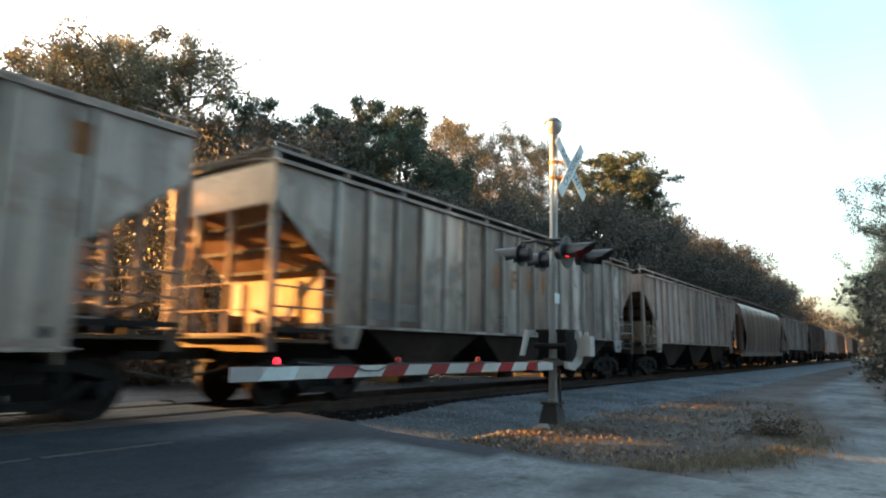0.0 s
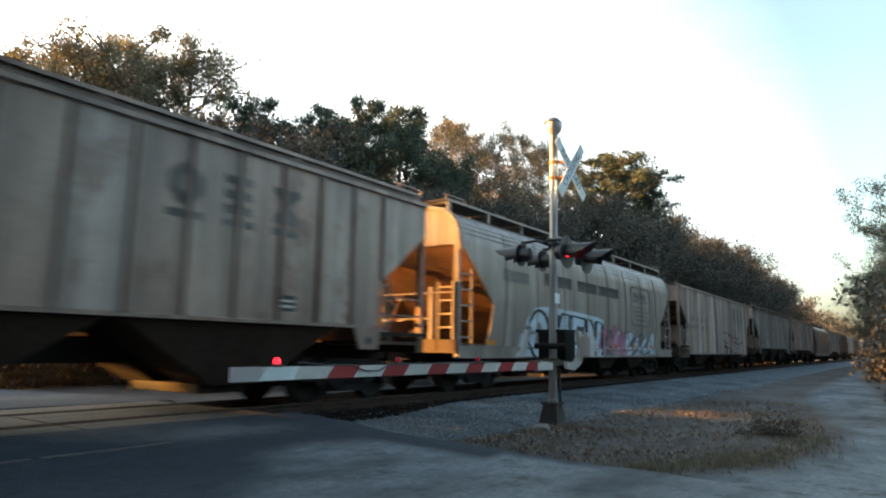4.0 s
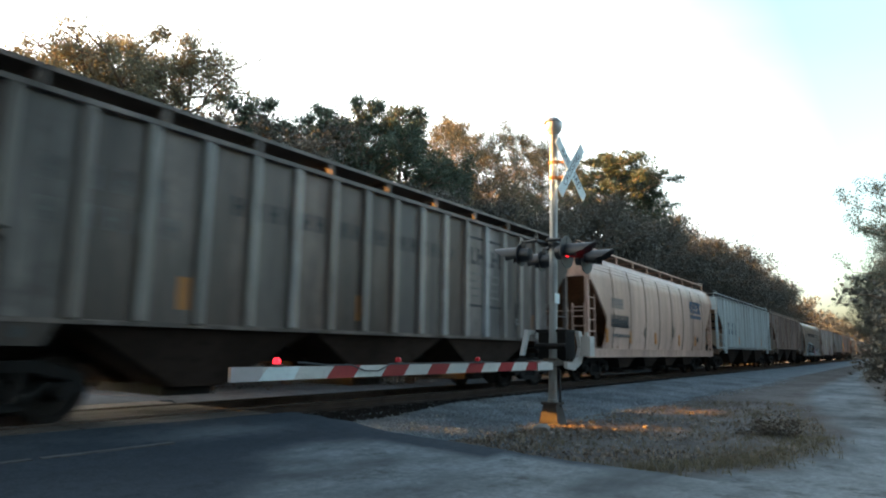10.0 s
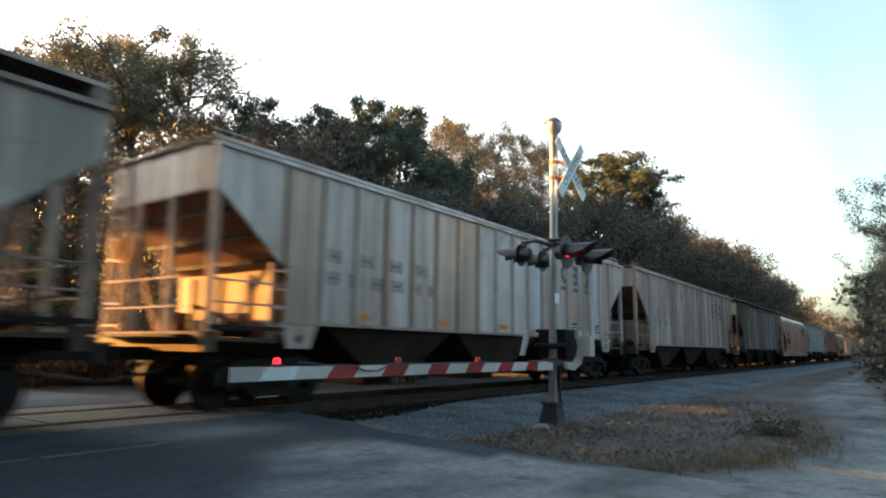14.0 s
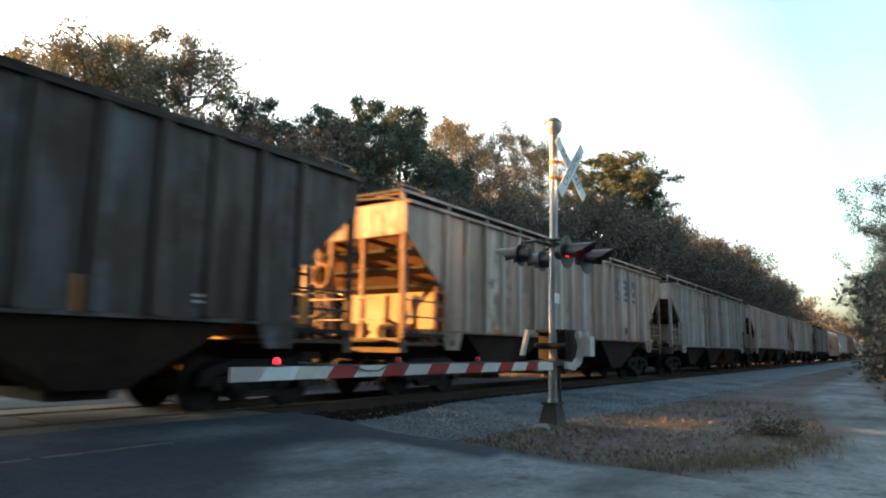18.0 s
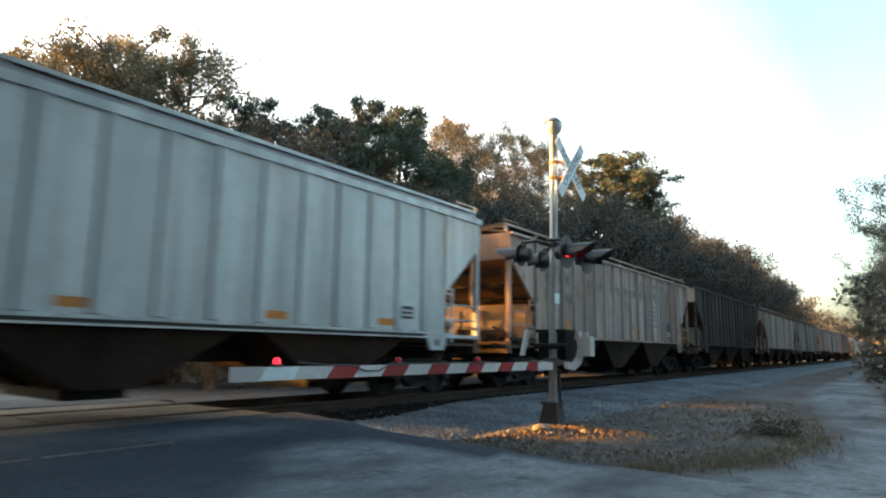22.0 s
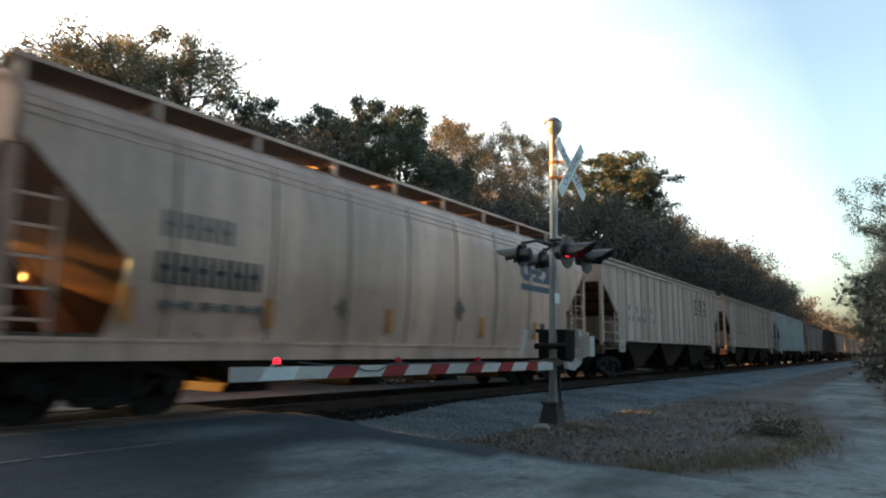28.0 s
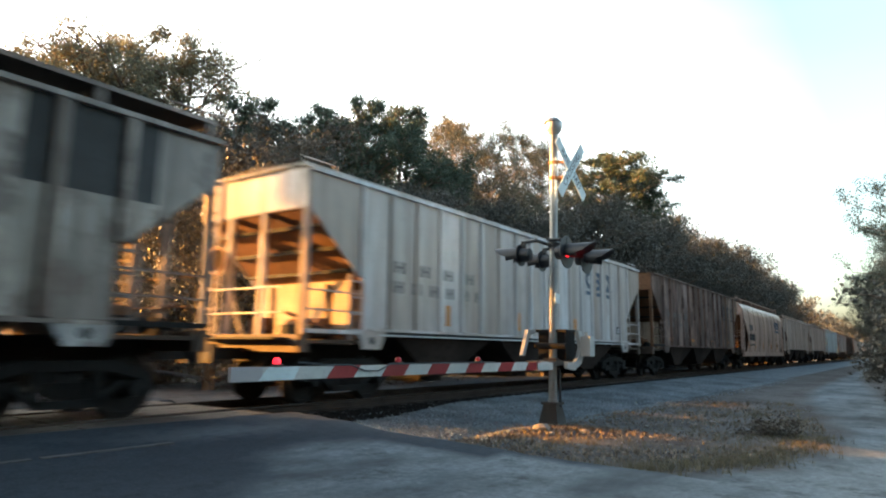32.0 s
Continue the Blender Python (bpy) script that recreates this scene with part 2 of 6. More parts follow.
# ---- mesh helpers ----
class Shape:
    def __init__(self):
        self.v, self.f = [], []

    def add(self, verts, faces):
        k = len(self.v)
        self.v += [tuple(p) for p in verts]
        self.f += [tuple(i + k for i in q) for q in faces]
        return self

    def box(self, x0, x1, y0, y1, z0, z1):
        return self.add([(x, y, z) for x in (x0, x1) for y in (y0, y1) for z in (z0, z1)],
                        [(0, 1, 3, 2), (4, 6, 7, 5), (0, 4, 5, 1), (2, 3, 7, 6), (0, 2, 6, 4), (1, 5, 7, 3)])

    def prism(self, poly, axis, a, b):
        """A polygon of (u, v) pushed along an axis: 'y' takes (x, z), 'x' takes (y, z), 'z' takes (x, y)."""
        def at(u, v, w):
            return (u, w, v) if axis == "y" else (w, u, v) if axis == "x" else (u, v, w)
        n = len(poly)
        sides = [(i, (i + 1) % n, n + (i + 1) % n, n + i) for i in range(n)]
        return self.add([at(u, v, a) for u, v in poly] + [at(u, v, b) for u, v in poly], sides + [tuple(range(n))[::-1], tuple(range(n, 2 * n))])

    def tube(self, points, radii, sides=8, caps=True):
        pts = [Vector(p) for p in points]
        if not isinstance(radii, (list, tuple)):
            radii = [radii] * len(pts)
        radii = [float(r) for r in radii]
        ring, verts = [], []
        for i, p in enumerate(pts):
            d = (pts[min(i + 1, len(pts) - 1)] - pts[max(i - 1, 0)]).normalized()
            side = d.cross(Vector((0, 0, 1)) if abs(d.z) < 0.9 else Vector((1, 0, 0))).normalized()
            up = side.cross(d)
            verts += [p + radii[i] * (math.cos(2 * math.pi * k / sides) * side + math.sin(2 * math.pi * k / sides) * up) for k in range(sides)]
        faces = [(i * sides + k, i * sides + (k + 1) % sides, (i + 1) * sides + (k + 1) % sides, (i + 1) * sides + k)
                 for i in range(len(pts) - 1) for k in range(sides)]
        if caps:
            faces += [tuple(range(sides))[::-1], tuple(range((len(pts) - 1) * sides, len(pts) * sides))]
        return self.add(verts, faces)

    def lathe(self, profile, axis, origin, sides=24):
        """A profile of (along, radius) turned about an axis through origin."""
        o, verts = Vector(origin), []
        for a, r in profile:
            for k in range(sides):
                c, s = r * math.cos(2 * math.pi * k / sides), r * math.sin(2 * math.pi * k / sides)
                verts.append(o + Vector((a, c, s) if axis == "x" else (c, a, s) if axis == "y" else (c, s, a)))
        n = len(profile)
        faces = [(i * sides + k, i * sides + (k + 1) % sides, (i + 1) * sides + (k + 1) % sides, (i + 1) * sides + k)
                 for i in range(n - 1) for k in range(sides)]
        faces += [tuple(range(sides))[::-1], tuple(range((n - 1) * sides, n * sides))]
        return self.add(verts, faces)

    def sheet(self, line, thick, axis, a, b):
        """An open line of (u, v) given a thickness and pushed along an axis."""
        off = []
        for i, p in enumerate(line):
            q0, q1 = Vector(line[max(i - 1, 0)]), Vector(line[min(i + 1, len(line) - 1)])
            d = (q1 - q0).normalized()
            off.append((p[0] - d.y * thick, p[1] + d.x * thick))
        n = len(line)
        for i in range(n - 1):
            self.prism([line[i], line[i + 1], off[i + 1], off[i]], axis, a, b)
        return self

    def mesh(self, name, smooth=False):
        me = bpy.data.meshes.new(name)
        me.from_pydata(self.v, [], self.f)
        bm = bmesh.new()
        bm.from_mesh(me)
        bmesh.ops.recalc_face_normals(bm, faces=bm.faces)
        bm.to_mesh(me)
        bm.free()
        if smooth:
            me.shade_smooth()
            me.set_sharp_from_angle(angle=radians(40))
        return me


def part(name, shape, material, parent, label="", smooth=False):
    me = shape if isinstance(shape, bpy.types.Mesh) else shape.mesh(name, smooth)
    if not me.materials:
        me.materials.append(material)
    ob = new(name, me)
    ob.parent = parent
    return tagged(ob, label) if label else ob


def thing(name, label, category, group="", kind="", m=None):
    ob = new(name)
    ob.empty_display_size = 0.3
    if m is not None:
        ob.matrix_basis = m
    return tagged(ob, label, category, group, kind)


def structure(name, shape, material, label, smooth=False):
    me = shape if isinstance(shape, bpy.types.Mesh) else shape.mesh(name, smooth)
    me.materials.append(material)
    return tagged(new(name, me), label, name.split("_")[0], "", "structure")


# ---- ground, road, track ----
TRACK = 9.70          # centre line of the track
def rise(x, y):
    """Height of the natural ground."""
    near = -0.22 - 0.05 * max(0.0, min(1.0, (5.0 - y) / 5.0)) - 0.04 * max(0.0, min(1.0, (x - 8) / 20.0))
    if y > 4.9:
        near -= 0.24 * min(1.0, (y - 4.9) / 1.0)
    d = math.hypot(x, y)
    bumps = 0.03 * noise.noise((x * 0.5, y * 0.5, 0)) + 0.015 * noise.noise((x * 2.1, y * 2.1, 5))
    return near + bumps * (1 if d < 60 else 0.3)


def grid_sheet(xs, ys, height):
    s = Shape()
    s.v = [(x, y, height(x, y)) for x in xs for y in ys]
    k = len(ys)
    s.f = [(i * k + j, (i + 1) * k + j, (i + 1) * k + j + 1, i * k + j + 1) for i in range(len(xs) - 1) for j in range(k - 1)]
    return s


def spread(lo, hi, step, far):
    mid = list(np.arange(lo, hi + 1e-6, step))
    out = [hi + (far - hi) * (i / 14.0) ** 2.5 for i in range(1, 15)]
    back = [lo - (far + lo) * (i / 14.0) ** 2.5 for i in range(14, 0, -1)]
    return back + mid + out




def sandiness(x, y):
    """How far pale sand covers the ground: 0 none, 1 all."""
    if y > 8:
        return max(0.0, min(0.35, (y - 12.5) / 4.0, (24.0 - y) / 3.0))
    edge = float(np.interp(x, [3.0, 4.6, 5.6, 5.95, 6.15, 6.5, 7.0, 8.0, 8.5, 10.0, 12.5, 15.6, 19.0, 26.0, 40.0, 70.0], [4.0, 5.6, 5.8, 4.7, 3.1, 2.5, 2.05, 1.55, 1.3, 0.95, 0.95, 1.45, 2.2, 2.8, 2.9, 3.1]))
    low = float(np.interp(x, [12.0, 20.0, 40.0, 70.0], [-6.0, 0.0, 1.6, 2.4]))
    w = 0.35 + 0.35 * noise.noise((x * 0.8, y * 0.8, 3.0)) + 0.2 * noise.noise((x * 2.5, y * 2.5, 8.0))
    t = (edge - y + 0.5 * w) / 0.7
    if x > 12:
        t = min(t, (y - low) / 0.8)
    dust = 0.5 * max(0.0, 1 - math.hypot((x - 4.9) / 1.9, (y - 6.9) / 0.9)) + 0.25 * max(0.0, 1 - math.hypot((x - 2.4) / 2.0, (y - 7.4) / 0.6))
    return max(dust, max(0.0, min(1.0, t)) * max(0.0, min(1.0, (x - 1.3 + 0.3 * (2.0 - y) + w) / 1.6)) * (1.0 if x < 70 else 0.0))


def zoned_paint(name, tones, scale, bump, dist, coarse, sand):
    """Ground whose sand cover is read from the mesh's zone layer, broken up by grain."""
    m = ground_paint(name, tones, scale, bump, dist, coarse)
    n, l = m.node_tree.nodes, m.node_tree.links
    b = n["Principled BSDF"]
    under = b.inputs["Base Color"].links[0].from_socket
    at = n.new("ShaderNodeVertexColor")
    at.layer_name = "zone"
    brk, _ = noise_node(n, l, 2.2, 7, rough=0.75)
    grain, _ = noise_node(n, l, 16, 5, rough=0.7)
    add = n.new("ShaderNodeMath")
    add.operation = "ADD"
    l.new(at.outputs["Color"], add.inputs[0])
    l.new(brk.outputs["Fac"], add.inputs[1])
    cover = ramp_node(n, l, add.outputs[0], 0.60, 1.30)
    c = mix_node(n, l, ramp_node(n, l, grain.outputs["Fac"], 0.4, 0.7), sand[0], sand[1])
    c = mix_node(n, l, ramp_node(n, l, brk.outputs["Fac"], 0.52, 0.66), c, sand[2])
    wide, _ = noise_node(n, l, 0.55, 6, (0.6, 1.3, 1), 0.65)
    c = mix_node(n, l, ramp_node(n, l, wide.outputs["Fac"], 0.46, 0.66), c, tuple(0.5 * k for k in sand[0]))
    l.new(mix_node(n, l, cover, under, c), b.inputs["Base Color"])
    return m


def zone_layer(me):
    layer = me.color_attributes.new("zone", "FLOAT_COLOR", "POINT")
    for v, d in zip(me.vertices, layer.data):
        k = sandiness(v.co.x, v.co.y) if -12 < v.co.x < 75 and -12 < v.co.y < 24 else 0.0
        d.color = (k, k, k, 1)


SAND = ((0.17, 0.2, 0.217), (0.26, 0.296, 0.314), (0.087, 0.1, 0.107))
M_EARTH = zoned_paint("dry grass and earth", ((0.0784, 0.0749, 0.0713), (0.139, 0.133, 0.129), (0.0535, 0.0464, 0.0393), (0.215, 0.205, 0.196)), 9, 0.3, 0.03, 0.25, SAND)
M_ASPHALT = zoned_paint("worn asphalt", ((0.0448, 0.058, 0.0725), (0.0667, 0.0812, 0.0972), (0.0377, 0.0463, 0.0564), (0.102, 0.116, 0.13)), 40, 0.3, 0.01, 0.25, SAND)
earth = structure("ground", grid_sheet(spread(-10, 40, 0.3, 2500), spread(-10, 30, 0.3, 2500), rise), M_EARTH, "dry leaf-strewn earth with thin brown grass and sand", True)
zone_layer(earth.data)


def road_z(x, y):
    """The road climbs to the rail head and runs level over the track."""
    return -0.02 - 0.2 * max(0.0, min(1.0, (8.0 - y) / 8.0)) - 0.25 * max(0.0, min(1.0, (y - 12.0) / 10.0))


def road_edge(y):
    return 6.55 + 0.35 * noise.noise((0.0, y * 0.5, 4.0)) + 0.12 * noise.noise((0.0, y * 2.2, 9.0)) + 0.5 * max(0.0, min(1.0, (y - 5.0) / 3.0))


def road_piece(ys):
    """A slab of road with a ragged edge and a rounded shoulder."""
    s, rows = Shape(), []
    for y in ys:
        e, z = road_edge(y), road_z(0, y)
        rows.append([(-4.8, y, z - 0.9), (-4.6, y, z - 0.03)] + [(-4.5 + (e + 4.5) * i / 24, y, z + 0.03 * math.sin(math.pi * i / 24)) for i in range(25)] + [(e + 0.1, y, z - 0.04), (e + 0.35, y, z - 0.9)])
    k = len(rows[0])
    s.v = [p for r in rows for p in r]
    s.f = [(i * k + j, i * k + j + 1, (i + 1) * k + j + 1, (i + 1) * k + j) for i in range(len(rows) - 1) for j in range(k - 1)]
    s.f += [tuple(range(k)), tuple(range((len(rows) - 1) * k, len(rows) * k))]
    return s


road = structure("road", road_piece([-60, -30, -15] + [-10 + 0.3 * i for i in range(61)] + [8.02]), M_ASPHALT, "worn dark grey asphalt road up to the crossing", True)
zone_layer(road.data)
road_far = structure("road_beyond", road_piece([11.38, 12, 13, 14, 16, 18, 20, 21]), M_ASPHALT, "worn dark grey asphalt road beyond the track", True)
zone_layer(road_far.data)
stop = Shape()
for i in range(4):
    x0 = -1.4 + i * 1.38
    stop.box(x0, x0 + 1.3, 6.43, 6.51, road_z(0, 6.5) - 0.02, road_z(0, 6.5) + 0.036)
structure("road_marking", stop, M_LINE, "faded white painted stop line on asphalt")

BED = Shape()
profile = [(TRACK - 5.0, -0.46), (TRACK - 4.0, -0.31), (TRACK - 2.4, -0.225), (TRACK - 1.6, -0.19), (TRACK + 1.6, -0.19), (TRACK + 2.4, -0.24), (TRACK + 3.9, -0.75)]
for x0, x1 in ((-400, -4.6), (7.0, 40), (40, 900)):
    BED.prism(profile + [(TRACK + 3.9, -1.3), (TRACK - 5.0, -1.3)], "x", x0, x1)
def dark_edge(x):
    """Where the darker stone ends on the near side: further out beside the road."""
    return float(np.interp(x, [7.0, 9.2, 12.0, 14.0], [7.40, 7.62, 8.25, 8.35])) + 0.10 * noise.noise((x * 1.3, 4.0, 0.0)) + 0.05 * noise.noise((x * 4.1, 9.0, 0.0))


def bed_z(y):
    return float(np.interp(y, [p[0] for p in profile], [p[1] for p in profile]))


DARKBED = Shape()
DARKBED.prism([(TRACK - 1.62, -0.4), (TRACK - 1.52, -0.184), (TRACK + 1.1, -0.184), (TRACK + 1.1, -0.4)], "x", -400, -4.7)
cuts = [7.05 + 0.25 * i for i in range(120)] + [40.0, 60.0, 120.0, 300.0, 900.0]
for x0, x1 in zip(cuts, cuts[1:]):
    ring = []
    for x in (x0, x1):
        e = dark_edge(x)
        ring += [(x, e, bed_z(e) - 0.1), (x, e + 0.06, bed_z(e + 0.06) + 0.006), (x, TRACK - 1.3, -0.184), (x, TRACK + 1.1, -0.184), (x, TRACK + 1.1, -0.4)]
    DARKBED.add(ring, [(0, 1, 6, 5), (1, 2, 7, 6), (2, 3, 8, 7), (3, 4, 9, 8)])
structure("track_bed", DARKBED, M_DARKBED, "darker ballast between the rails")
ballast = structure("ballast_bed", BED, M_BALLAST, "bed of grey crushed stone under the track")

rnd = random.Random(11)
stones, black_stones = Shape(), Shape()
for _ in range(24000):
    x = 6.9 + rnd.random() ** 1.6 * 30
    y = TRACK - rnd.uniform(1.0, 5.0) * (1.0 if rnd.random() < 0.85 else 1.08)
    z = float(np.interp(y, [p[0] for p in profile], [p[1] for p in profile]))
    z = max(z, rise(x, y))
    r = rnd.uniform(0.011, 0.03)
    k = [Vector((rnd.uniform(-1, 1), rnd.uniform(-1, 1), rnd.uniform(-0.5, 0.9))) * r for _ in range(6)]
    (black_stones if y > dark_edge(x) + rnd.gauss(0, 0.06) else stones).add([Vector((x, y, z + 0.01)) + q for q in (Vector((r, 0, 0)) + k[0] * 0.4, Vector((-r, 0, 0)) + k[1] * 0.4, Vector((0, r, 0)) + k[2] * 0.4,
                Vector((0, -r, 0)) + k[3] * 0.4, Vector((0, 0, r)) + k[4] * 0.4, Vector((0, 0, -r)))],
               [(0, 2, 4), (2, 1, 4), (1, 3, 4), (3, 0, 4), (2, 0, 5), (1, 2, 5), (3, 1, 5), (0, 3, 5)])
for heap, material, label in ((stones, M_STONE, "loose grey crushed stones of the track bed"), (black_stones, M_DARKBED, "darker crushed stones beside the rail")):
    me = bpy.data.meshes.new("stones")
    me.from_pydata(heap.v, [], heap.f)
    me.materials.append(material)
    tagged(new("ballast_stones", me), label, "gravel", "", "stuff")

track = thing("railway_track", "straight steel railway track on timber sleepers", "railway track", "", "structure")
RAILSEC = [(-0.07, -0.185), (0.07, -0.185), (0.07, -0.165), (0.012, -0.14), (0.012, -0.045), (0.036, -0.035), (0.036, -0.004), (-0.036, -0.004), (-0.036, -0.035), (-0.012, -0.045), (-0.012, -0.14), (-0.07, -0.165)]
for side in (-0.755, 0.755):
    rail = part("rail", Shape().prism([(TRACK + side + a, b) for a, b in RAILSEC], "x", -350, 900), M_RAIL, track)
    part("rail_head", Shape().box(-350, 900, TRACK + side - 0.03, TRACK + side + 0.03, -0.004, 0.0), M_RAILTOP, rail, "polished running surface")
sleeper_mesh = Shape().box(-0.115, 0.115, -1.3, 1.3, -0.36, -0.178).mesh("sleeper")
for i in range(130):
    x = 7.2 + 0.52 * i
    s = part("sleeper", sleeper_mesh, M_TIE, track)
    s.matrix_basis = pose(x, TRACK + rnd.uniform(-0.04, 0.04), rnd.uniform(-0.005, 0.005), 0, 0, rnd.uniform(-1, 1))
crossing = thing("crossing_deck", "weathered timber crossing deck between the rails", "crossing", "", "structure")
plank_mesh = Shape().box(-1.38, 1.38, -0.115, 0.115, -0.2, -0.012).mesh("plank")
for i, y in enumerate((-1.53, -1.28, -1.03, -0.50, -0.25, 0.0, 0.25, 0.50, 1.03, 1.28, 1.53)):
    for j in range(4):
        k = part("plank", plank_mesh, M_PLANK, crossing)
        k.matrix_basis = pose(-3.1 + 2.8 * j, TRACK + y, rnd.uniform(-0.006, 0.002), 0, 0, 0)


# ---- railcars: x along the track (front +x), near side at -y, z from the rail head ----
W_SIDE = 1.55


def wheel_mesh():
    s = Shape()
    for side in (-1, 1):
        s.lathe([(side * 0.66, 0.10), (side * 0.665, 0.455), (side * 0.69, 0.455), (side * 0.70, 0.42), (side * 0.80, 0.415), (side * 0.80, 0.345),
                 (side * 0.755, 0.33), (side * 0.73, 0.16), (side * 0.80, 0.13), (side * 0.80, 0.10)], "y", (0, 0, 0), 28)
        s.lathe([(side * 0.80, 0.075), (side * 1.06, 0.075)], "y", (0, 0, 0), 10)
    s.lathe([(-0.66, 0.085), (0.66, 0.085)], "y", (0, 0, 0), 10)
    return s.mesh("wheelset", True)


def frame_mesh():
    """A cast side frame with its two pedestals and spring opening."""
    s = Shape()
    top = [(-1.15, 0.40), (-1.12, 0.62), (-0.60, 0.80), (0.60, 0.80), (1.12, 0.62), (1.15, 0.40), (0.95, 0.40), (0.90, 0.55), (0.45, 0.66), (-0.45, 0.66), (-0.90, 0.55), (-0.95, 0.40)]
    s.prism(top, "y", -0.09, 0.09)
    s.prism([(-0.75, 0.52), (-0.40, 0.20), (0.40, 0.20), (0.75, 0.52), (0.62, 0.55), (0.36, 0.30), (-0.36, 0.30), (-0.62, 0.55)], "y", -0.08, 0.08)
    s.box(-0.42, -0.30, -0.08, 0.08, 0.25, 0.70).box(0.30, 0.42, -0.08, 0.08, 0.25, 0.70)
    for x in (-0.18, 0.0, 0.18):
        s.lathe([(0.30, 0.07), (0.52, 0.07)], "z", (x, 0, 0), 8)
    for x in (-0.865, 0.865):
        s.lathe([(-0.14, 0.11), (0.12, 0.13)], "y", (x, 0, 0.42), 12)
    return s.mesh("side_frame")


M_ENDS = plain("rust-stained end sheets", (0.17, 0.078, 0.034), 0.75, 0.1, 0.45, 2.5, 0.3)
M_BOARDGREY = plain("pale walkway grating", (0.34, 0.34, 0.33), 0.7, 0.1, 0.3, 4)
M_SEAM = plain("grimy weld seam", (0.16, 0.125, 0.095), 0.8, 0, 0.3, 3)
M_BOARDTAN = plain("dusty walkway steel", (0.17, 0.13, 0.10), 0.75, 0.1, 0.35, 4)
# Pale tan shared by the car ends: low sun's brightness is put into it.
M_BULK = plain("bleached bulkhead paint", (0.46, 0.36, 0.27), 0.85, 0.0, 0.3, 2.5, 0.1)
# Rust, plus the orange of low sun on cream paint, in one colour.
M_SLOPE = plain("rust-streaked slope sheets", (0.42, 0.25, 0.15), 0.75, 0.0, 0.4, 2.0, 0.2)
M_PLATFORM = plain("rusty platform steel", (0.10, 0.066, 0.046), 0.8, 0.1, 0.4, 4, 0.2)
M_ROOF = plain("grimy roof steel", (0.075, 0.062, 0.054), 0.8, 0.1, 0.4, 2)
M_BOARD = plain("dull walkway steel", (0.05, 0.048, 0.046), 0.7, 0.2, 0.35, 4)
WHEEL, FRAME = wheel_mesh(), frame_mesh()
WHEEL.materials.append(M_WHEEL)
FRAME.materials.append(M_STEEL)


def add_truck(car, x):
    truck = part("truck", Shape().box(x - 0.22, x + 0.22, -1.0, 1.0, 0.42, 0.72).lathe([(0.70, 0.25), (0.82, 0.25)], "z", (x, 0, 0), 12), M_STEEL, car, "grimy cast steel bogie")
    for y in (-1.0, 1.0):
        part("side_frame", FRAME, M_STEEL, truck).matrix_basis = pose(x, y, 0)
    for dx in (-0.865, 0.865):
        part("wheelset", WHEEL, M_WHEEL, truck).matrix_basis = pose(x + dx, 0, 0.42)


def add_coupler(car, side, x_face, x_pull):
    s = Shape().box(min(x_face, x_pull), max(x_face, x_pull), -0.09, 0.09, 0.78, 0.98)
    k = x_pull - side * 0.12
    s.box(min(k, x_pull + side * 0.04), max(k, x_pull + side * 0.04), -0.19, 0.15, 0.72, 1.04)
    part("coupler", s, M_STEEL, car)
    hose = [(x_face, -0.35, 0.85), (x_face + side * 0.25, -0.33, 0.62), (x_pull, -0.28, 0.48)]
    part("air_hose", Shape().tube(hose, 0.025, 6), M_BLACK, car)


def ladder(x0, x1, y, z0, z1, rungs):
    s = Shape()
    s.box(x0 - 0.025, x0 + 0.025, y - 0.02, y + 0.02, z0, z1).box(x1 - 0.025, x1 + 0.025, y - 0.02, y + 0.02, z0, z1)
    for i in range(rungs):
        z = z0 + (i + 0.6) * (z1 - z0) / rungs
        s.box(x0, x1, y - 0.018, y + 0.018, z - 0.02, z + 0.02)
    return s


def cross_ladder(x, y0, y1, z0, z1, rungs):
    s = Shape()
    s.box(x - 0.02, x + 0.02, y0 - 0.025, y0 + 0.025, z0, z1).box(x - 0.02, x + 0.02, y1 - 0.025, y1 + 0.025, z0, z1)
    for i in range(rungs):
        z = z0 + (i + 0.6) * (z1 - z0) / rungs
        s.box(x - 0.018, x + 0.018, y0, y1, z - 0.02, z + 0.02)
    return s


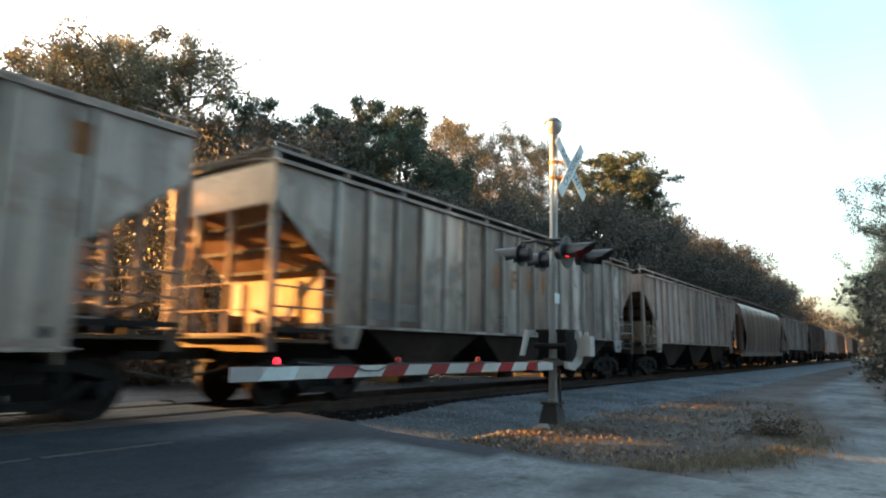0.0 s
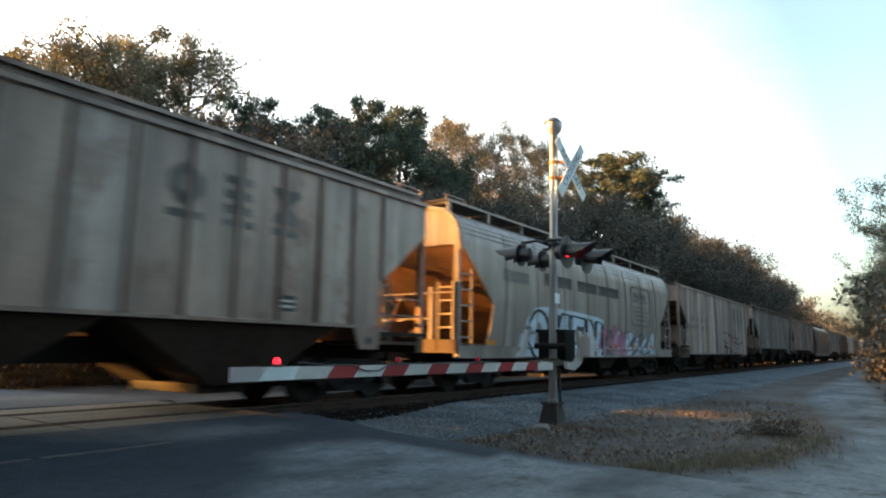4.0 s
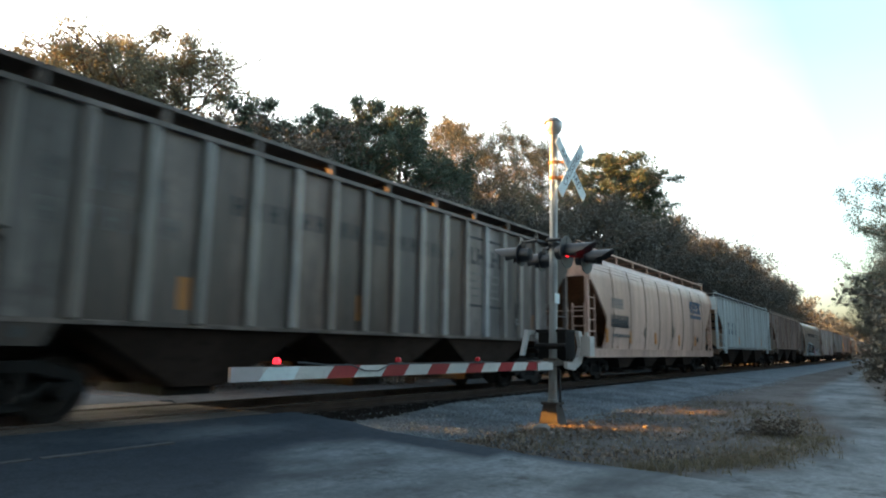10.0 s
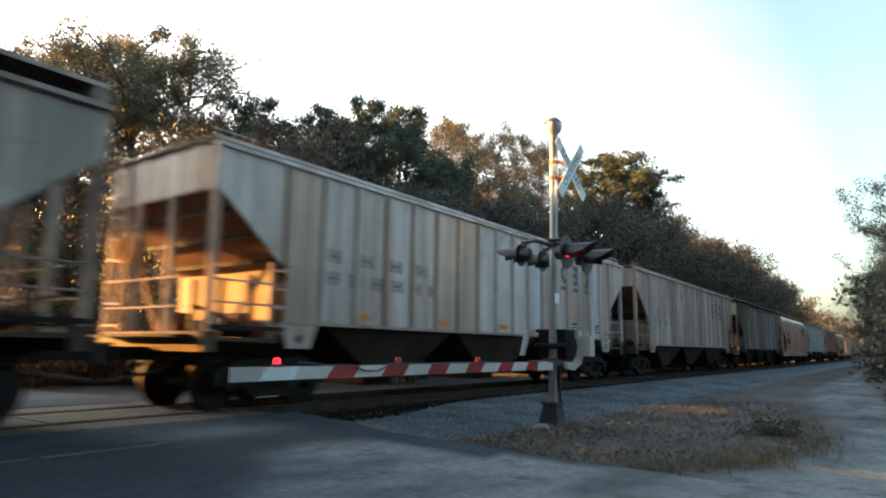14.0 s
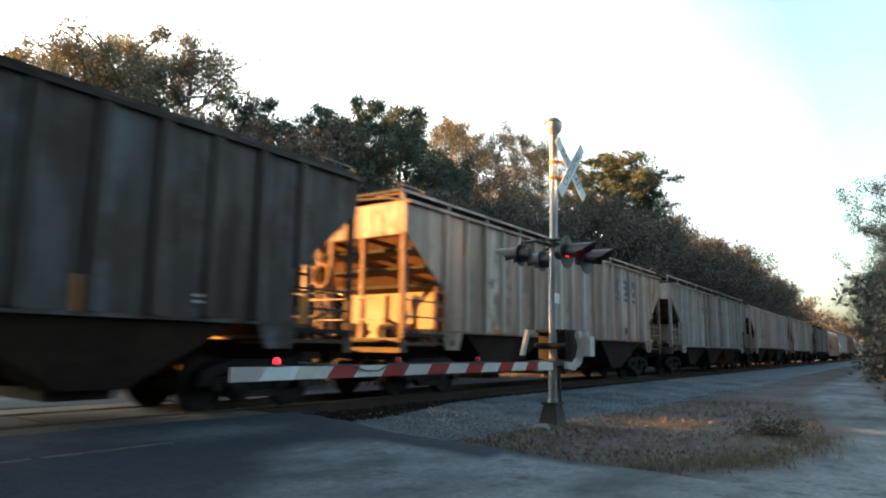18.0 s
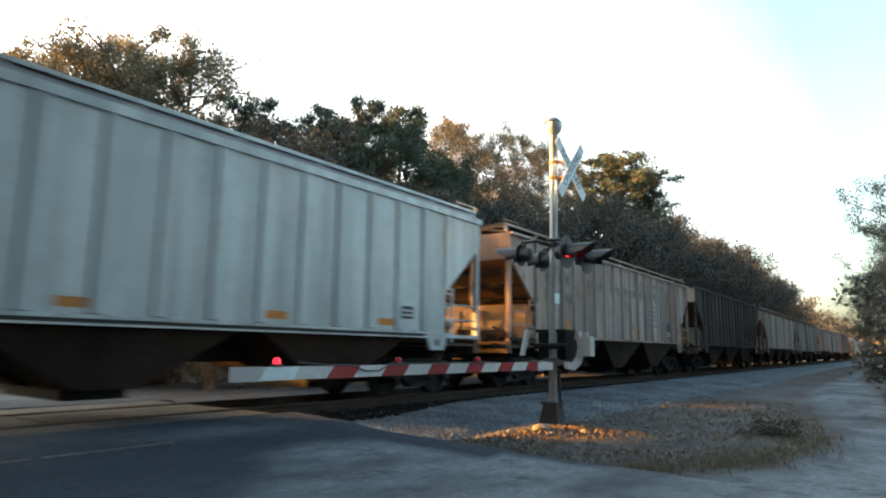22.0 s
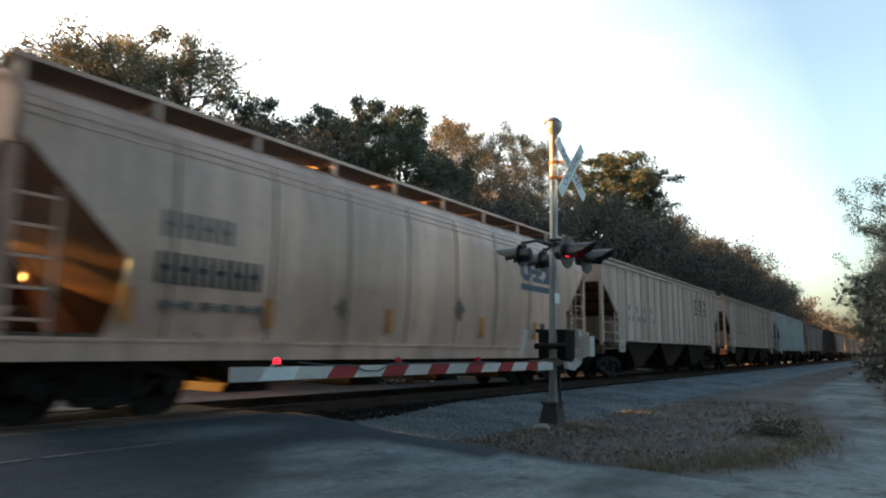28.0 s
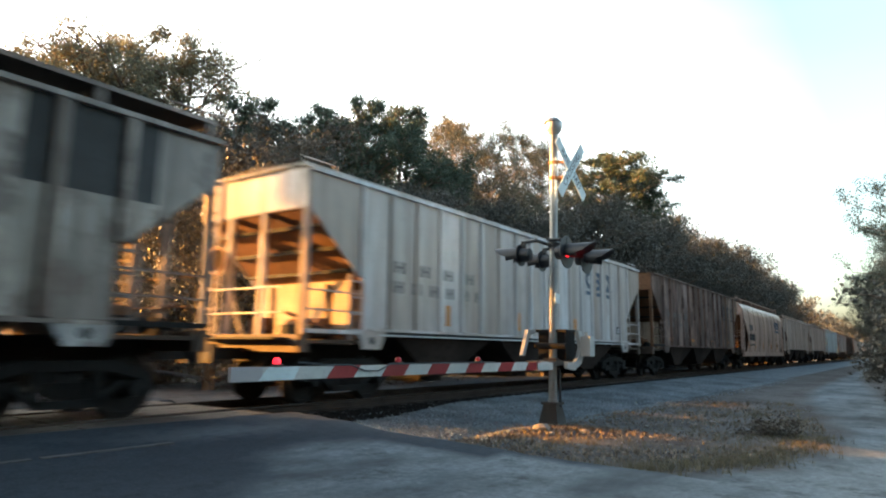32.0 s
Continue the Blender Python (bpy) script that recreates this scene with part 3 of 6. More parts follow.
def add_underframe(car, H, pull, bays, sill_z, bay_top, bay_ends):
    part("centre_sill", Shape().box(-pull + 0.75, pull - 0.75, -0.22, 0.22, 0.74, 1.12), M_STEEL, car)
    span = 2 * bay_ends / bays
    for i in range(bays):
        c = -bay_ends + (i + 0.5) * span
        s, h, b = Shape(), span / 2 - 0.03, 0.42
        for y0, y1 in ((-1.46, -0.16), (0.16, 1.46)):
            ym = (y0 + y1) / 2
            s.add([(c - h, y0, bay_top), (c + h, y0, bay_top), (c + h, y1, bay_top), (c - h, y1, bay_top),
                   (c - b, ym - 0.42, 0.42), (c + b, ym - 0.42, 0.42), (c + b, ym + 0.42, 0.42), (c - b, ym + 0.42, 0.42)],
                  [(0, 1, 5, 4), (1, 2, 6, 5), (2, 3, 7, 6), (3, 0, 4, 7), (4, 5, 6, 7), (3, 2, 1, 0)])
        bay = part("hopper_bay", s, M_STEEL, car, "brown-grimed sloping discharge hopper, shade in its colour")
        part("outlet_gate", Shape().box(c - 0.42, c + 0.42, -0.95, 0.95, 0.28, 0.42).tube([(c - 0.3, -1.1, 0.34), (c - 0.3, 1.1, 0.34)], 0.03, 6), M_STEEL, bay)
    for side in (-1, 1):
        x = side * H
        part("end_sill", Shape().box(min(x - side * 0.18, x + side * 0.04), max(x - side * 0.18, x + side * 0.04), -1.5, 1.5, 0.92, 1.22), M_PLATFORM, car)
        part("platform", Shape().box(min(x - side * 1.55, x - side * 0.18), max(x - side * 1.55, x - side * 0.18), -1.48, 1.48, 1.08, 1.14), M_PLATFORM, car)
        add_coupler(car, side, side * (H - 0.3), side * pull)
        add_truck(car, side * (H - 1.62))


def add_end(car, side, H, z_top, z_cut, x_in, z_in, z_floor, paint):
    """The open end: upper panel, slope sheet, bulkhead, posts, ladders and brake gear on the platform."""
    def span(a, b):
        return min(side * a, side * b), max(side * a, side * b)
    part("end_panel", Shape().box(*span(H - 0.04, H), -W_SIDE + 0.05, W_SIDE - 0.05, z_cut - 0.02, z_top), paint, car)
    slope = [(side * (H - 0.06), z_cut - 0.03), (side * (H - x_in - 0.5), z_in - 0.42), (side * (H - x_in - 1.3), z_floor)]
    part("slope_sheet", Shape().sheet(slope, -0.03 * side, "y", -W_SIDE + 0.05, W_SIDE - 0.05), M_SLOPE, car, "rust-stained sloping end sheet")
    for u in (0.14, 0.36, 0.58, 0.80):
        x, z = (H - 0.06) + u * (-x_in - 0.44), (z_cut - 0.03) + u * (z_in - 0.42 - z_cut + 0.03)
        part("stiffener", Shape().box(*span(x - 0.03, x + 0.05), -W_SIDE + 0.06, W_SIDE - 0.06, z - 0.075, z - 0.01), M_STEEL, car)
    part("bulkhead", Shape().box(*span(H - x_in - 0.08, H - x_in - 0.04), -W_SIDE + 0.05, W_SIDE - 0.05, z_floor - 0.2, z_in - 0.10), M_BULK, car, "tan bulkhead sheet with sunlight in its colour")
    box = part("end_box", Shape().box(*span(H - x_in - 0.04, H - x_in + 0.14), -1.30, 1.36, 1.06, z_in + 0.07), M_BULK, car, "tan box over the bolster with sunlight in its colour")
    for y in (-0.72, 0.1, 0.92):
        part("box_stiffener", Shape().box(*span(H - x_in + 0.14, H - x_in + 0.19), y - 0.03, y + 0.03, 1.06, z_in + 0.02), M_BULK, box)
    for y in (-1.40, 1.42):
        part("sheet_stiffener", Shape().box(*span(H - x_in - 0.04, H - x_in + 0.04), y - 0.035, y + 0.035, 1.2, z_in - 0.12), M_BULK, box)
    for y in (-1.47, -0.35, 0.62, 1.47):
        w = 0.055 if abs(y) > 1 else 0.04
        part("end_post", Shape().box(*span(H - 0.11, H - 0.0), y - w, y + w, 1.22, z_cut), paint, car)
    a, b = span(H - x_in + 0.02, H - x_in + 0.34)
    part("side_ladder", ladder(a, b, -1.52, 1.15, z_in + 0.15, 4), paint, car)
    part("side_rail", Shape().tube([(side * (H - x_in), -1.5, 2.0), (side * (H - 0.08), -1.5, 2.0)], 0.018, 5).tube([(side * (H - x_in), -1.5, 1.66), (side * (H - 0.08), -1.5, 1.66)], 0.018, 5), paint, car)
    part("brace", Shape().tube([(side * (H - 0.15), -0.9, 1.62), (side * (H - 1.35), -1.25, 1.2)], 0.035, 6), M_ENDS, car)
    part("brake_cylinder", Shape().lathe([(-0.28, 0.06), (-0.26, 0.13), (0.2, 0.13), (0.24, 0.05), (0.5, 0.03)], "x", (side * (H - 0.85), -1.05, 1.28), 12), M_STEEL, car, "grimy brake cylinder", True)
    part("brake_rigging", Shape().tube([(side * (H - 0.3), -1.2, 1.22), (side * (H - 0.75), -0.6, 1.34), (side * (H - 1.3), -0.4, 1.2)], 0.025, 6).box(*span(H - 0.42, H - 0.30), -0.9, -0.6, 1.14, 1.40), M_STEEL, car)
    part("end_ladder", cross_ladder(side * (H + 0.03), 0.95, 1.40, 1.1, z_top, 8), paint, car)
    part("grab_rail", Shape().tube([(side * (H + 0.06), -0.95, 2.05), (side * (H + 0.06), 1.4, 2.05)], 0.018, 6)
         .tube([(side * (H + 0.06), -0.95, 1.6), (side * (H + 0.06), 1.4, 1.6)], 0.018, 6), paint, car)
    part("brake_reservoir", Shape().lathe([(-0.48, 0.1), (-0.44, 0.19), (0.44, 0.19), (0.48, 0.1)], "y", (side * (H - 1.0), -0.55, 1.36), 14), M_ENDS, car, "dirty air brake reservoir", True)
    part("brake_valve", Shape().box(*span(H - 0.75, H - 0.45), 0.1, 0.45, 1.14, 1.55).box(*span(H - 0.62, H - 0.55), -0.1, 0.2, 1.3, 1.4), M_ENDS, car)
    if side < 0:
        wheel = Shape().lathe([(-0.02, 0.27), (0.02, 0.27), (0.02, 0.23), (-0.02, 0.23)], "x", (side * (H + 0.14), 0.75, 2.6), 18)
        part("brake_wheel", wheel.box(*span(H, H + 0.14), 0.72, 0.78, 2.57, 2.63).box(*span(H + 0.12, H + 0.15), 0.50, 1.0, 2.58, 2.62), M_ENDS, car)
        part("brake_shaft", Shape().tube([(side * (H + 0.05), 0.75, 2.6), (side * (H + 0.05), 0.75, 1.2)], 0.02, 6), paint, car)
        part("brace", Shape().tube([(side * (H - 0.1), 1.25, z_cut - 0.1), (side * (H - 0.9), 1.25, 1.15)], 0.035, 6), paint, car)
    part("crossover_board", Shape().box(*span(H + 0.02, H + 0.34), -1.2, 1.2, 1.13, 1.17), M_STEEL, car)


def add_roof_walk(car, H, z_board, y_out, y_in, z_foot, step, paint, under, fascia=None):
    """Grated walkways along both eaves: a dark underside, a pale edge angle and a bracket at every other post."""
    for side in (-1, 1):
        if fascia:
            line = [(side * (W_SIDE - 0.02), z_foot), (side * (y_out - 0.06), z_board - 0.04)]
            part("eave_sheet", Shape().sheet(line, 0.02 * side, "x", -H + 0.02, H - 0.02), fascia, car, "dusty sloping eave sheet")
        lo, hi = sorted((side * y_out, side * y_in))
        b = part("running_board", Shape().box(-H - 0.02, H + 0.02, lo, hi, z_board - 0.035, z_board - 0.006), under, car, "grated steel roof walkway")
        e0, e1 = sorted((side * y_out, side * (y_out + 0.018)))
        part("edge_angle", Shape().box(-H - 0.02, H + 0.02, e0, e1, z_board - 0.05, z_board + 0.012), paint, b)
        n = int(round(2 * H / step))
        for i in range(n + 1):
            x = -H + 0.10 + i * (2 * H - 0.2) / n
            f0, f1 = sorted((side * (y_out - 0.05), side * y_out))
            s = Shape().box(x - 0.05, x + 0.05, f0, f1, z_foot, z_board - 0.036)
            f0, f1 = sorted((side * y_in, side * (y_out - 0.05)))
            part("board_bracket", s.box(x - 0.025, x + 0.025, f0, f1, z_board - 0.085, z_board - 0.036), paint, b)
        for end in (-1, 1):
            x = end * (H - 0.75)
            rail = [(x, side * y_out, z_board), (x, side * y_out, z_board + 0.10), (end * (H + 0.02), side * y_out, z_board + 0.10), (end * (H + 0.02), side * y_out, z_board - 0.32)]
            part("roof_grab_iron", Shape().tube(rail, 0.016, 5), paint, b)
    for end in (-1, 1):
        x0, x1 = sorted((end * (H - 0.55), end * (H + 0.02)))
        part("cross_walk", Shape().box(x0, x1, -y_in, y_in, z_board - 0.035, z_board - 0.006), under, car, "grated steel cross walk")


def ribbed_hopper(length, pull, ribs, rib_w=0.13, rib_d=0.085, sill=False, paint=None, hatches=4, z_bot=1.37, z_top=4.06, inset=1.38, board=4.33, under=None, chord=0.05):
    """A three-bay covered hopper with outside posts and plain end panels."""
    H, Z0, Z1 = length / 2, z_bot, z_top
    z_cut, x_in, z_in = Z1 - 0.67, 1.46, 2.20
    car = thing("covered_hopper", "", "railcar")
    outline = [(-H, Z1), (-H, z_cut), (-H + x_in, z_in), (-H + x_in, Z0), (H - x_in, Z0), (H - x_in, z_in), (H, z_cut), (H, Z1)]
    near = part("side_sheet", Shape().prism(outline, "y", -W_SIDE, -W_SIDE + 0.03), paint, car)
    far = Shape().prism(outline, "y", W_SIDE - 0.03, W_SIDE)
    pitch = (length - 2 * inset) / (ribs - 1)
    meshes, spots = {}, []
    for i in range(ribs):
        x = -H + inset + i * pitch
        d = H - abs(x)
        z = Z0 if d > x_in + 0.05 else z_cut - (z_cut - z_in) * d / x_in + 0.03
        key = round(z, 2)
        if key not in meshes:
            a, b = rib_w / 2, rib_w / 2 - 0.03
            meshes[key] = Shape().add([(-a, 0, z), (a, 0, z), (b, -rib_d, z + 0.02), (-b, -rib_d, z + 0.02), (-a, 0, Z1), (a, 0, Z1), (b, -rib_d, Z1 - 0.03), (-b, -rib_d, Z1 - 0.03)],
                                      [(0, 1, 2, 3), (4, 7, 6, 5), (0, 4, 5, 1), (1, 5, 6, 2), (2, 6, 7, 3), (3, 7, 4, 0)]).mesh("rib")
            meshes[key].materials.append(paint)
        part("rib", meshes[key], paint, near).matrix_basis = pose(x, -W_SIDE, 0)
        spots.append((meshes[key], x))
    def low(x):
        d = H - abs(x)
        return Z0 if d >= x_in else z_cut - (z_cut - z_in) * d / x_in
    shared = {}
    stops = [-H - rib_w / 2 + 0.006] + [-H + inset + i * pitch for i in range(ribs)] + [H + rib_w / 2 - 0.006]
    for a, b in zip(stops, stops[1:]):
        a, b = a + rib_w / 2 + 0.004, b - rib_w / 2 - 0.004
        m, kink = (a + b) / 2, H - x_in
        foot = [(a - m, low(a) + 0.012), (b - m, low(b) + 0.012)]
        if a < -kink < b:
            foot[1:1] = [(-kink - m, z_in + 0.012), (-kink - m, Z0 + 0.012)]
        if a < kink < b:
            foot[1:1] = [(kink - m, Z0 + 0.012), (kink - m, z_in + 0.012)]
        key = tuple(round(z, 3) for p in foot for z in p)
        if key not in shared:
            shared[key] = Shape().prism(foot + [(b - m, Z1 - 0.006), (a - m, Z1 - 0.006)], "y", -W_SIDE - 0.003, -W_SIDE + 0.01).mesh("panel")
            shared[key].materials.append(paint)
        part("panel", shared[key], paint, near).matrix_basis = pose(m, 0, 0)
    back = part("side_sheet", far, paint, car)
    for me, x in spots:
        part("rib", me, paint, back).matrix_basis = pose(x, W_SIDE, 0, 0, 0, 180)
    for side in (-1, 1):
        y0, y1 = sorted((side * (W_SIDE - 0.04), side * (W_SIDE + rib_d + 0.012)))
        part("top_chord", Shape().box(-H, H, y0, y1, Z1 - chord, Z1 + 0.02), paint, car)
        y0, y1 = sorted((side * (W_SIDE - 0.06), side * (W_SIDE + 0.03)))
        part("bottom_chord", Shape().box(-H + x_in, H - x_in, y0, y1, Z0 - 0.05, Z0), paint, car)
    part("roof", Shape().sheet([(-W_SIDE, Z1 + 0.02), (-0.95, Z1 + 0.14), (0, Z1 + 0.20), (0.95, Z1 + 0.14), (W_SIDE, Z1 + 0.02)], -0.03, "x", -H, H), M_ROOF, car, "grimy dark roof sheet")
    for i in range(hatches):
        w = (2 * H - 1.2) / hatches
        x = -H + 0.6 + i * w
        part("hatch_cover", Shape().prism([(-0.42, Z1 + 0.18), (0.42, Z1 + 0.18), (0.36, Z1 + 0.27), (0, Z1 + 0.30), (-0.36, Z1 + 0.27)], "x", x + 0.04, x + w - 0.04), M_ROOF, car)
    if board:
        add_roof_walk(car, H, board, 1.40, 0.62, Z1 + 0.02, 2 * pitch, paint, under or M_BOARD, under)
    for side in (-1, 1):
        add_end(car, side, H, Z1 + 0.01, z_cut, x_in, z_in, Z0, paint)
    if sill:
        part("side_sill", Shape().box(-H + 1.9, H - 1.9, -W_SIDE - 0.03, -W_SIDE + 0.09, 1.235, 1.265), DULLWHITE, car, "thin white sill line")
        part("sill_web", Shape().box(-H + 1.9, H - 1.9, -W_SIDE + 0.05, -W_SIDE + 0.09, 1.265, Z0 - 0.05), M_BLACK, car)
    for side in (-1, 1):
        x = side * (H - 1.72)
        pad = part("jacking_plate", Shape().prism([(x - 0.42, Z0 - 0.02), (x + 0.42, Z0 - 0.02), (x + 0.26, 0.98), (x - 0.22, 0.98)], "y", -W_SIDE - 0.01, -W_SIDE + 0.05), paint, car, "painted jacking plate with a black disc for its hole")
        # No hole is cut: a black disc gives its dark inside.
        part("plate_hole", Shape().lathe([(-W_SIDE - 0.016, 0.075), (-W_SIDE - 0.005, 0.075)], "y", (x, 0, 1.14), 14), M_BLACK, pad)
        x0, x1 = sorted((side * (H - 1.4), side * (H - 0.02)))
        part("end_side_sill", Shape().box(x0, x1, -W_SIDE - 0.02, -W_SIDE + 0.06, 1.25, 1.32), paint, car)
    add_underframe(car, H, pull, 3, Z0, Z0 - 0.02, H - 2.35)
    car["face"], car["half"] = -W_SIDE - 0.004, H
    return car


def smooth_hopper(length, pull, paint):
    """A covered hopper with rounded, unribbed sides on a deep side sill."""
    H = length / 2
    car = thing("covered_hopper", "", "railcar")
    skin = [(-1.48, 1.06), (-1.56, 1.6), (-1.60, 2.3), (-1.59, 3.0), (-1.55, 3.55), (-1.46, 3.92), (-1.30, 4.15), (-1.05, 4.29), (-0.6, 4.38), (0.0, 4.41)]
    z_cut, x_in, z_in = 3.45, 1.38, 2.12

    def end_at(z):
        if z >= z_cut:
            return H - 0.10
        if z >= z_in:
            return H - 0.10 - x_in * (z_cut - z) / (z_cut - z_in)
        return H - 0.10 - x_in + 0.22 * ((z_in - z) / (z_in - 1.06)) ** 2
    zs = sorted(set([p[1] for p in skin] + [z_cut, z_in, 1.3, 1.9, 2.7, 3.3]))
    ys = [float(np.interp(z, [p[1] for p in skin], [p[0] for p in skin])) for z in zs]
    for side in (-1, 1):
        s = Shape()
        n = len(zs)
        out = [(x, -side * y if side > 0 else y, z) for y, z in zip(ys, zs) for x in (-end_at(z), end_at(z))]
        inn = [(x, y - math.copysign(0.03, y) if abs(y) > 0.05 else y, z - 0.02 if z > 4.2 else z) for x, y, z in out]
        k = 2 * n
        fs = []
        for i in range(n - 1):
            a = 2 * i
            fs += [(a, a + 1, a + 3, a + 2), (k + a, k + a + 2, k + a + 3, k + a + 1), (a, a + 2, k + a + 2, k + a), (a + 1, k + a + 1, k + a + 3, a + 3)]
        fs += [(0, k, k + 1, 1)]
        s.add(out + inn, fs)
        sheet = part("side_sheet", s, paint, car, smooth=True)
        if side < 0:
            seams = 8
            for i in range(seams):
                x = -H + 2.1 + i * (2 * H - 4.2) / (seams - 1)
                line = [(x, y - 0.004, z) for y, z in zip(ys, zs) if z <= 3.95]
                part("weld_seam", Shape().tube(line, 0.018, 4), M_SEAM, sheet)
            for z in (3.72, 3.84, 3.96):
                y = float(np.interp(z, [p[1] for p in skin], [p[0] for p in skin]))
                part("crease", Shape().box(-H + 0.12, H - 0.12, y - 0.012, y + 0.01, z - 0.012, z + 0.012), paint, sheet)
    for side in (-1, 1):
        y0, y1 = (-1.56, -1.44) if side < 0 else (1.44, 1.56)
        part("side_sill", Shape().box(-H, H, y0, y1, 0.80, 1.06).box(-H, H, y0 - (0.03 if side < 0 else 0), y1 + (0.03 if side > 0 else 0), 1.04, 1.09), paint, car)
    for i in range(10):
        w = (2 * H - 1.2) / 10
        x = -H + 0.6 + i * w
        part("hatch_cover", Shape().prism([(-0.36, 4.40), (0.36, 4.40), (0.30, 4.50), (0, 4.53), (-0.30, 4.50)], "x", x + 0.05, x + w - 0.05), paint, car)
    add_roof_walk(car, H - 0.05, 4.55, 1.17, 0.42, 4.24, 1.78, paint, M_BOARDTAN)
    for side in (-1, 1):
        arch = [(side * (H - 0.05), y * s, z) for s, seq in ((1, list(zip(ys, zs))), (-1, list(zip(ys, zs))[::-1])) for y, z in seq if z >= 3.3]
        part("end_arch", Shape().tube(arch, 0.06, 6), paint, car)
        a, b = min(side * (H - 0.12), side * (H - 0.09)), max(side * (H - 0.12), side * (H - 0.09))
        poly = [(y, z) for y, z in zip(ys, zs) if z >= z_cut] + [(-y, z) for y, z in list(zip(ys, zs))[::-1] if z >= z_cut]
        part("end_panel", Shape().prism(poly, "x", a, b), paint, car)
        slope = [(side * (H - 0.14), z_cut - 0.02), (side * (H - 0.12 - x_in - 0.4), z_in - 0.36), (side * (H - x_in - 1.3), 1.1)]
        part("slope_sheet", Shape().sheet(slope, -0.03 * side, "y", -1.5, 1.5), M_ENDS, car, "rust-stained sloping end sheet")
        for y in (-1.48, 1.48):
            part("end_post", Shape().box(min(side * H, side * (H - 0.12)), max(side * H, side * (H - 0.12)), y - 0.06, y + 0.06, 1.05, 3.6), paint, car)
        for y in (-0.75, 0.75):
            part("end_post", Shape().box(min(side * H, side * (H - 0.09)), max(side * H, side * (H - 0.09)), y - 0.045, y + 0.045, 1.05, 2.45), paint, car)
        x0, x1 = min(side * (H - 0.62), side * (H - 0.12)), max(side * (H - 0.62), side * (H - 0.12))
        part("side_ladder", ladder(x0, x1, -1.50, 1.06, 2.9, 5), paint, car)
        part("end_ladder", cross_ladder(side * (H + 0.02), -1.42, -1.0, 1.0, 2.55, 5), paint, car)
        part("end_ladder", cross_ladder(side * (H + 0.02), 1.0, 1.42, 1.0, 4.2, 9), paint, car)
        part("grab_rail", Shape().tube([(side * (H + 0.04), -1.42, 2.3), (side * (H + 0.04), 1.42, 2.3)], 0.02, 6).tube([(side * (H + 0.04), -0.75, 1.7), (side * (H + 0.04), 0.75, 1.7)], 0.02, 6), paint, car)
        part("gusset", Shape().add([(side * (H - 0.15), 0.9, 1.1), (side * (H - 1.6), 0.9, 1.1), (side * (H - 1.0), 0.9, 2.4), (side * (H - 0.15), 0.96, 1.1), (side * (H - 1.6), 0.96, 1.1), (side * (H - 1.0), 0.96, 2.4)],
                                     [(0, 1, 2), (3, 5, 4), (0, 3, 4, 1), (1, 4, 5, 2), (2, 5, 3, 0)]), M_ENDS, car)
        part("brake_reservoir", Shape().lathe([(-0.4, 0.1), (-0.36, 0.17), (0.36, 0.17), (0.4, 0.1)], "y", (side * (H - 0.8), 0.1, 1.34), 14), M_ENDS, car, "dirty air brake reservoir", True)
    add_underframe(car, H, pull, 4, 1.1, 1.1, H - 2.55)
    car["face"], car["half"] = -1.60, H
    return car


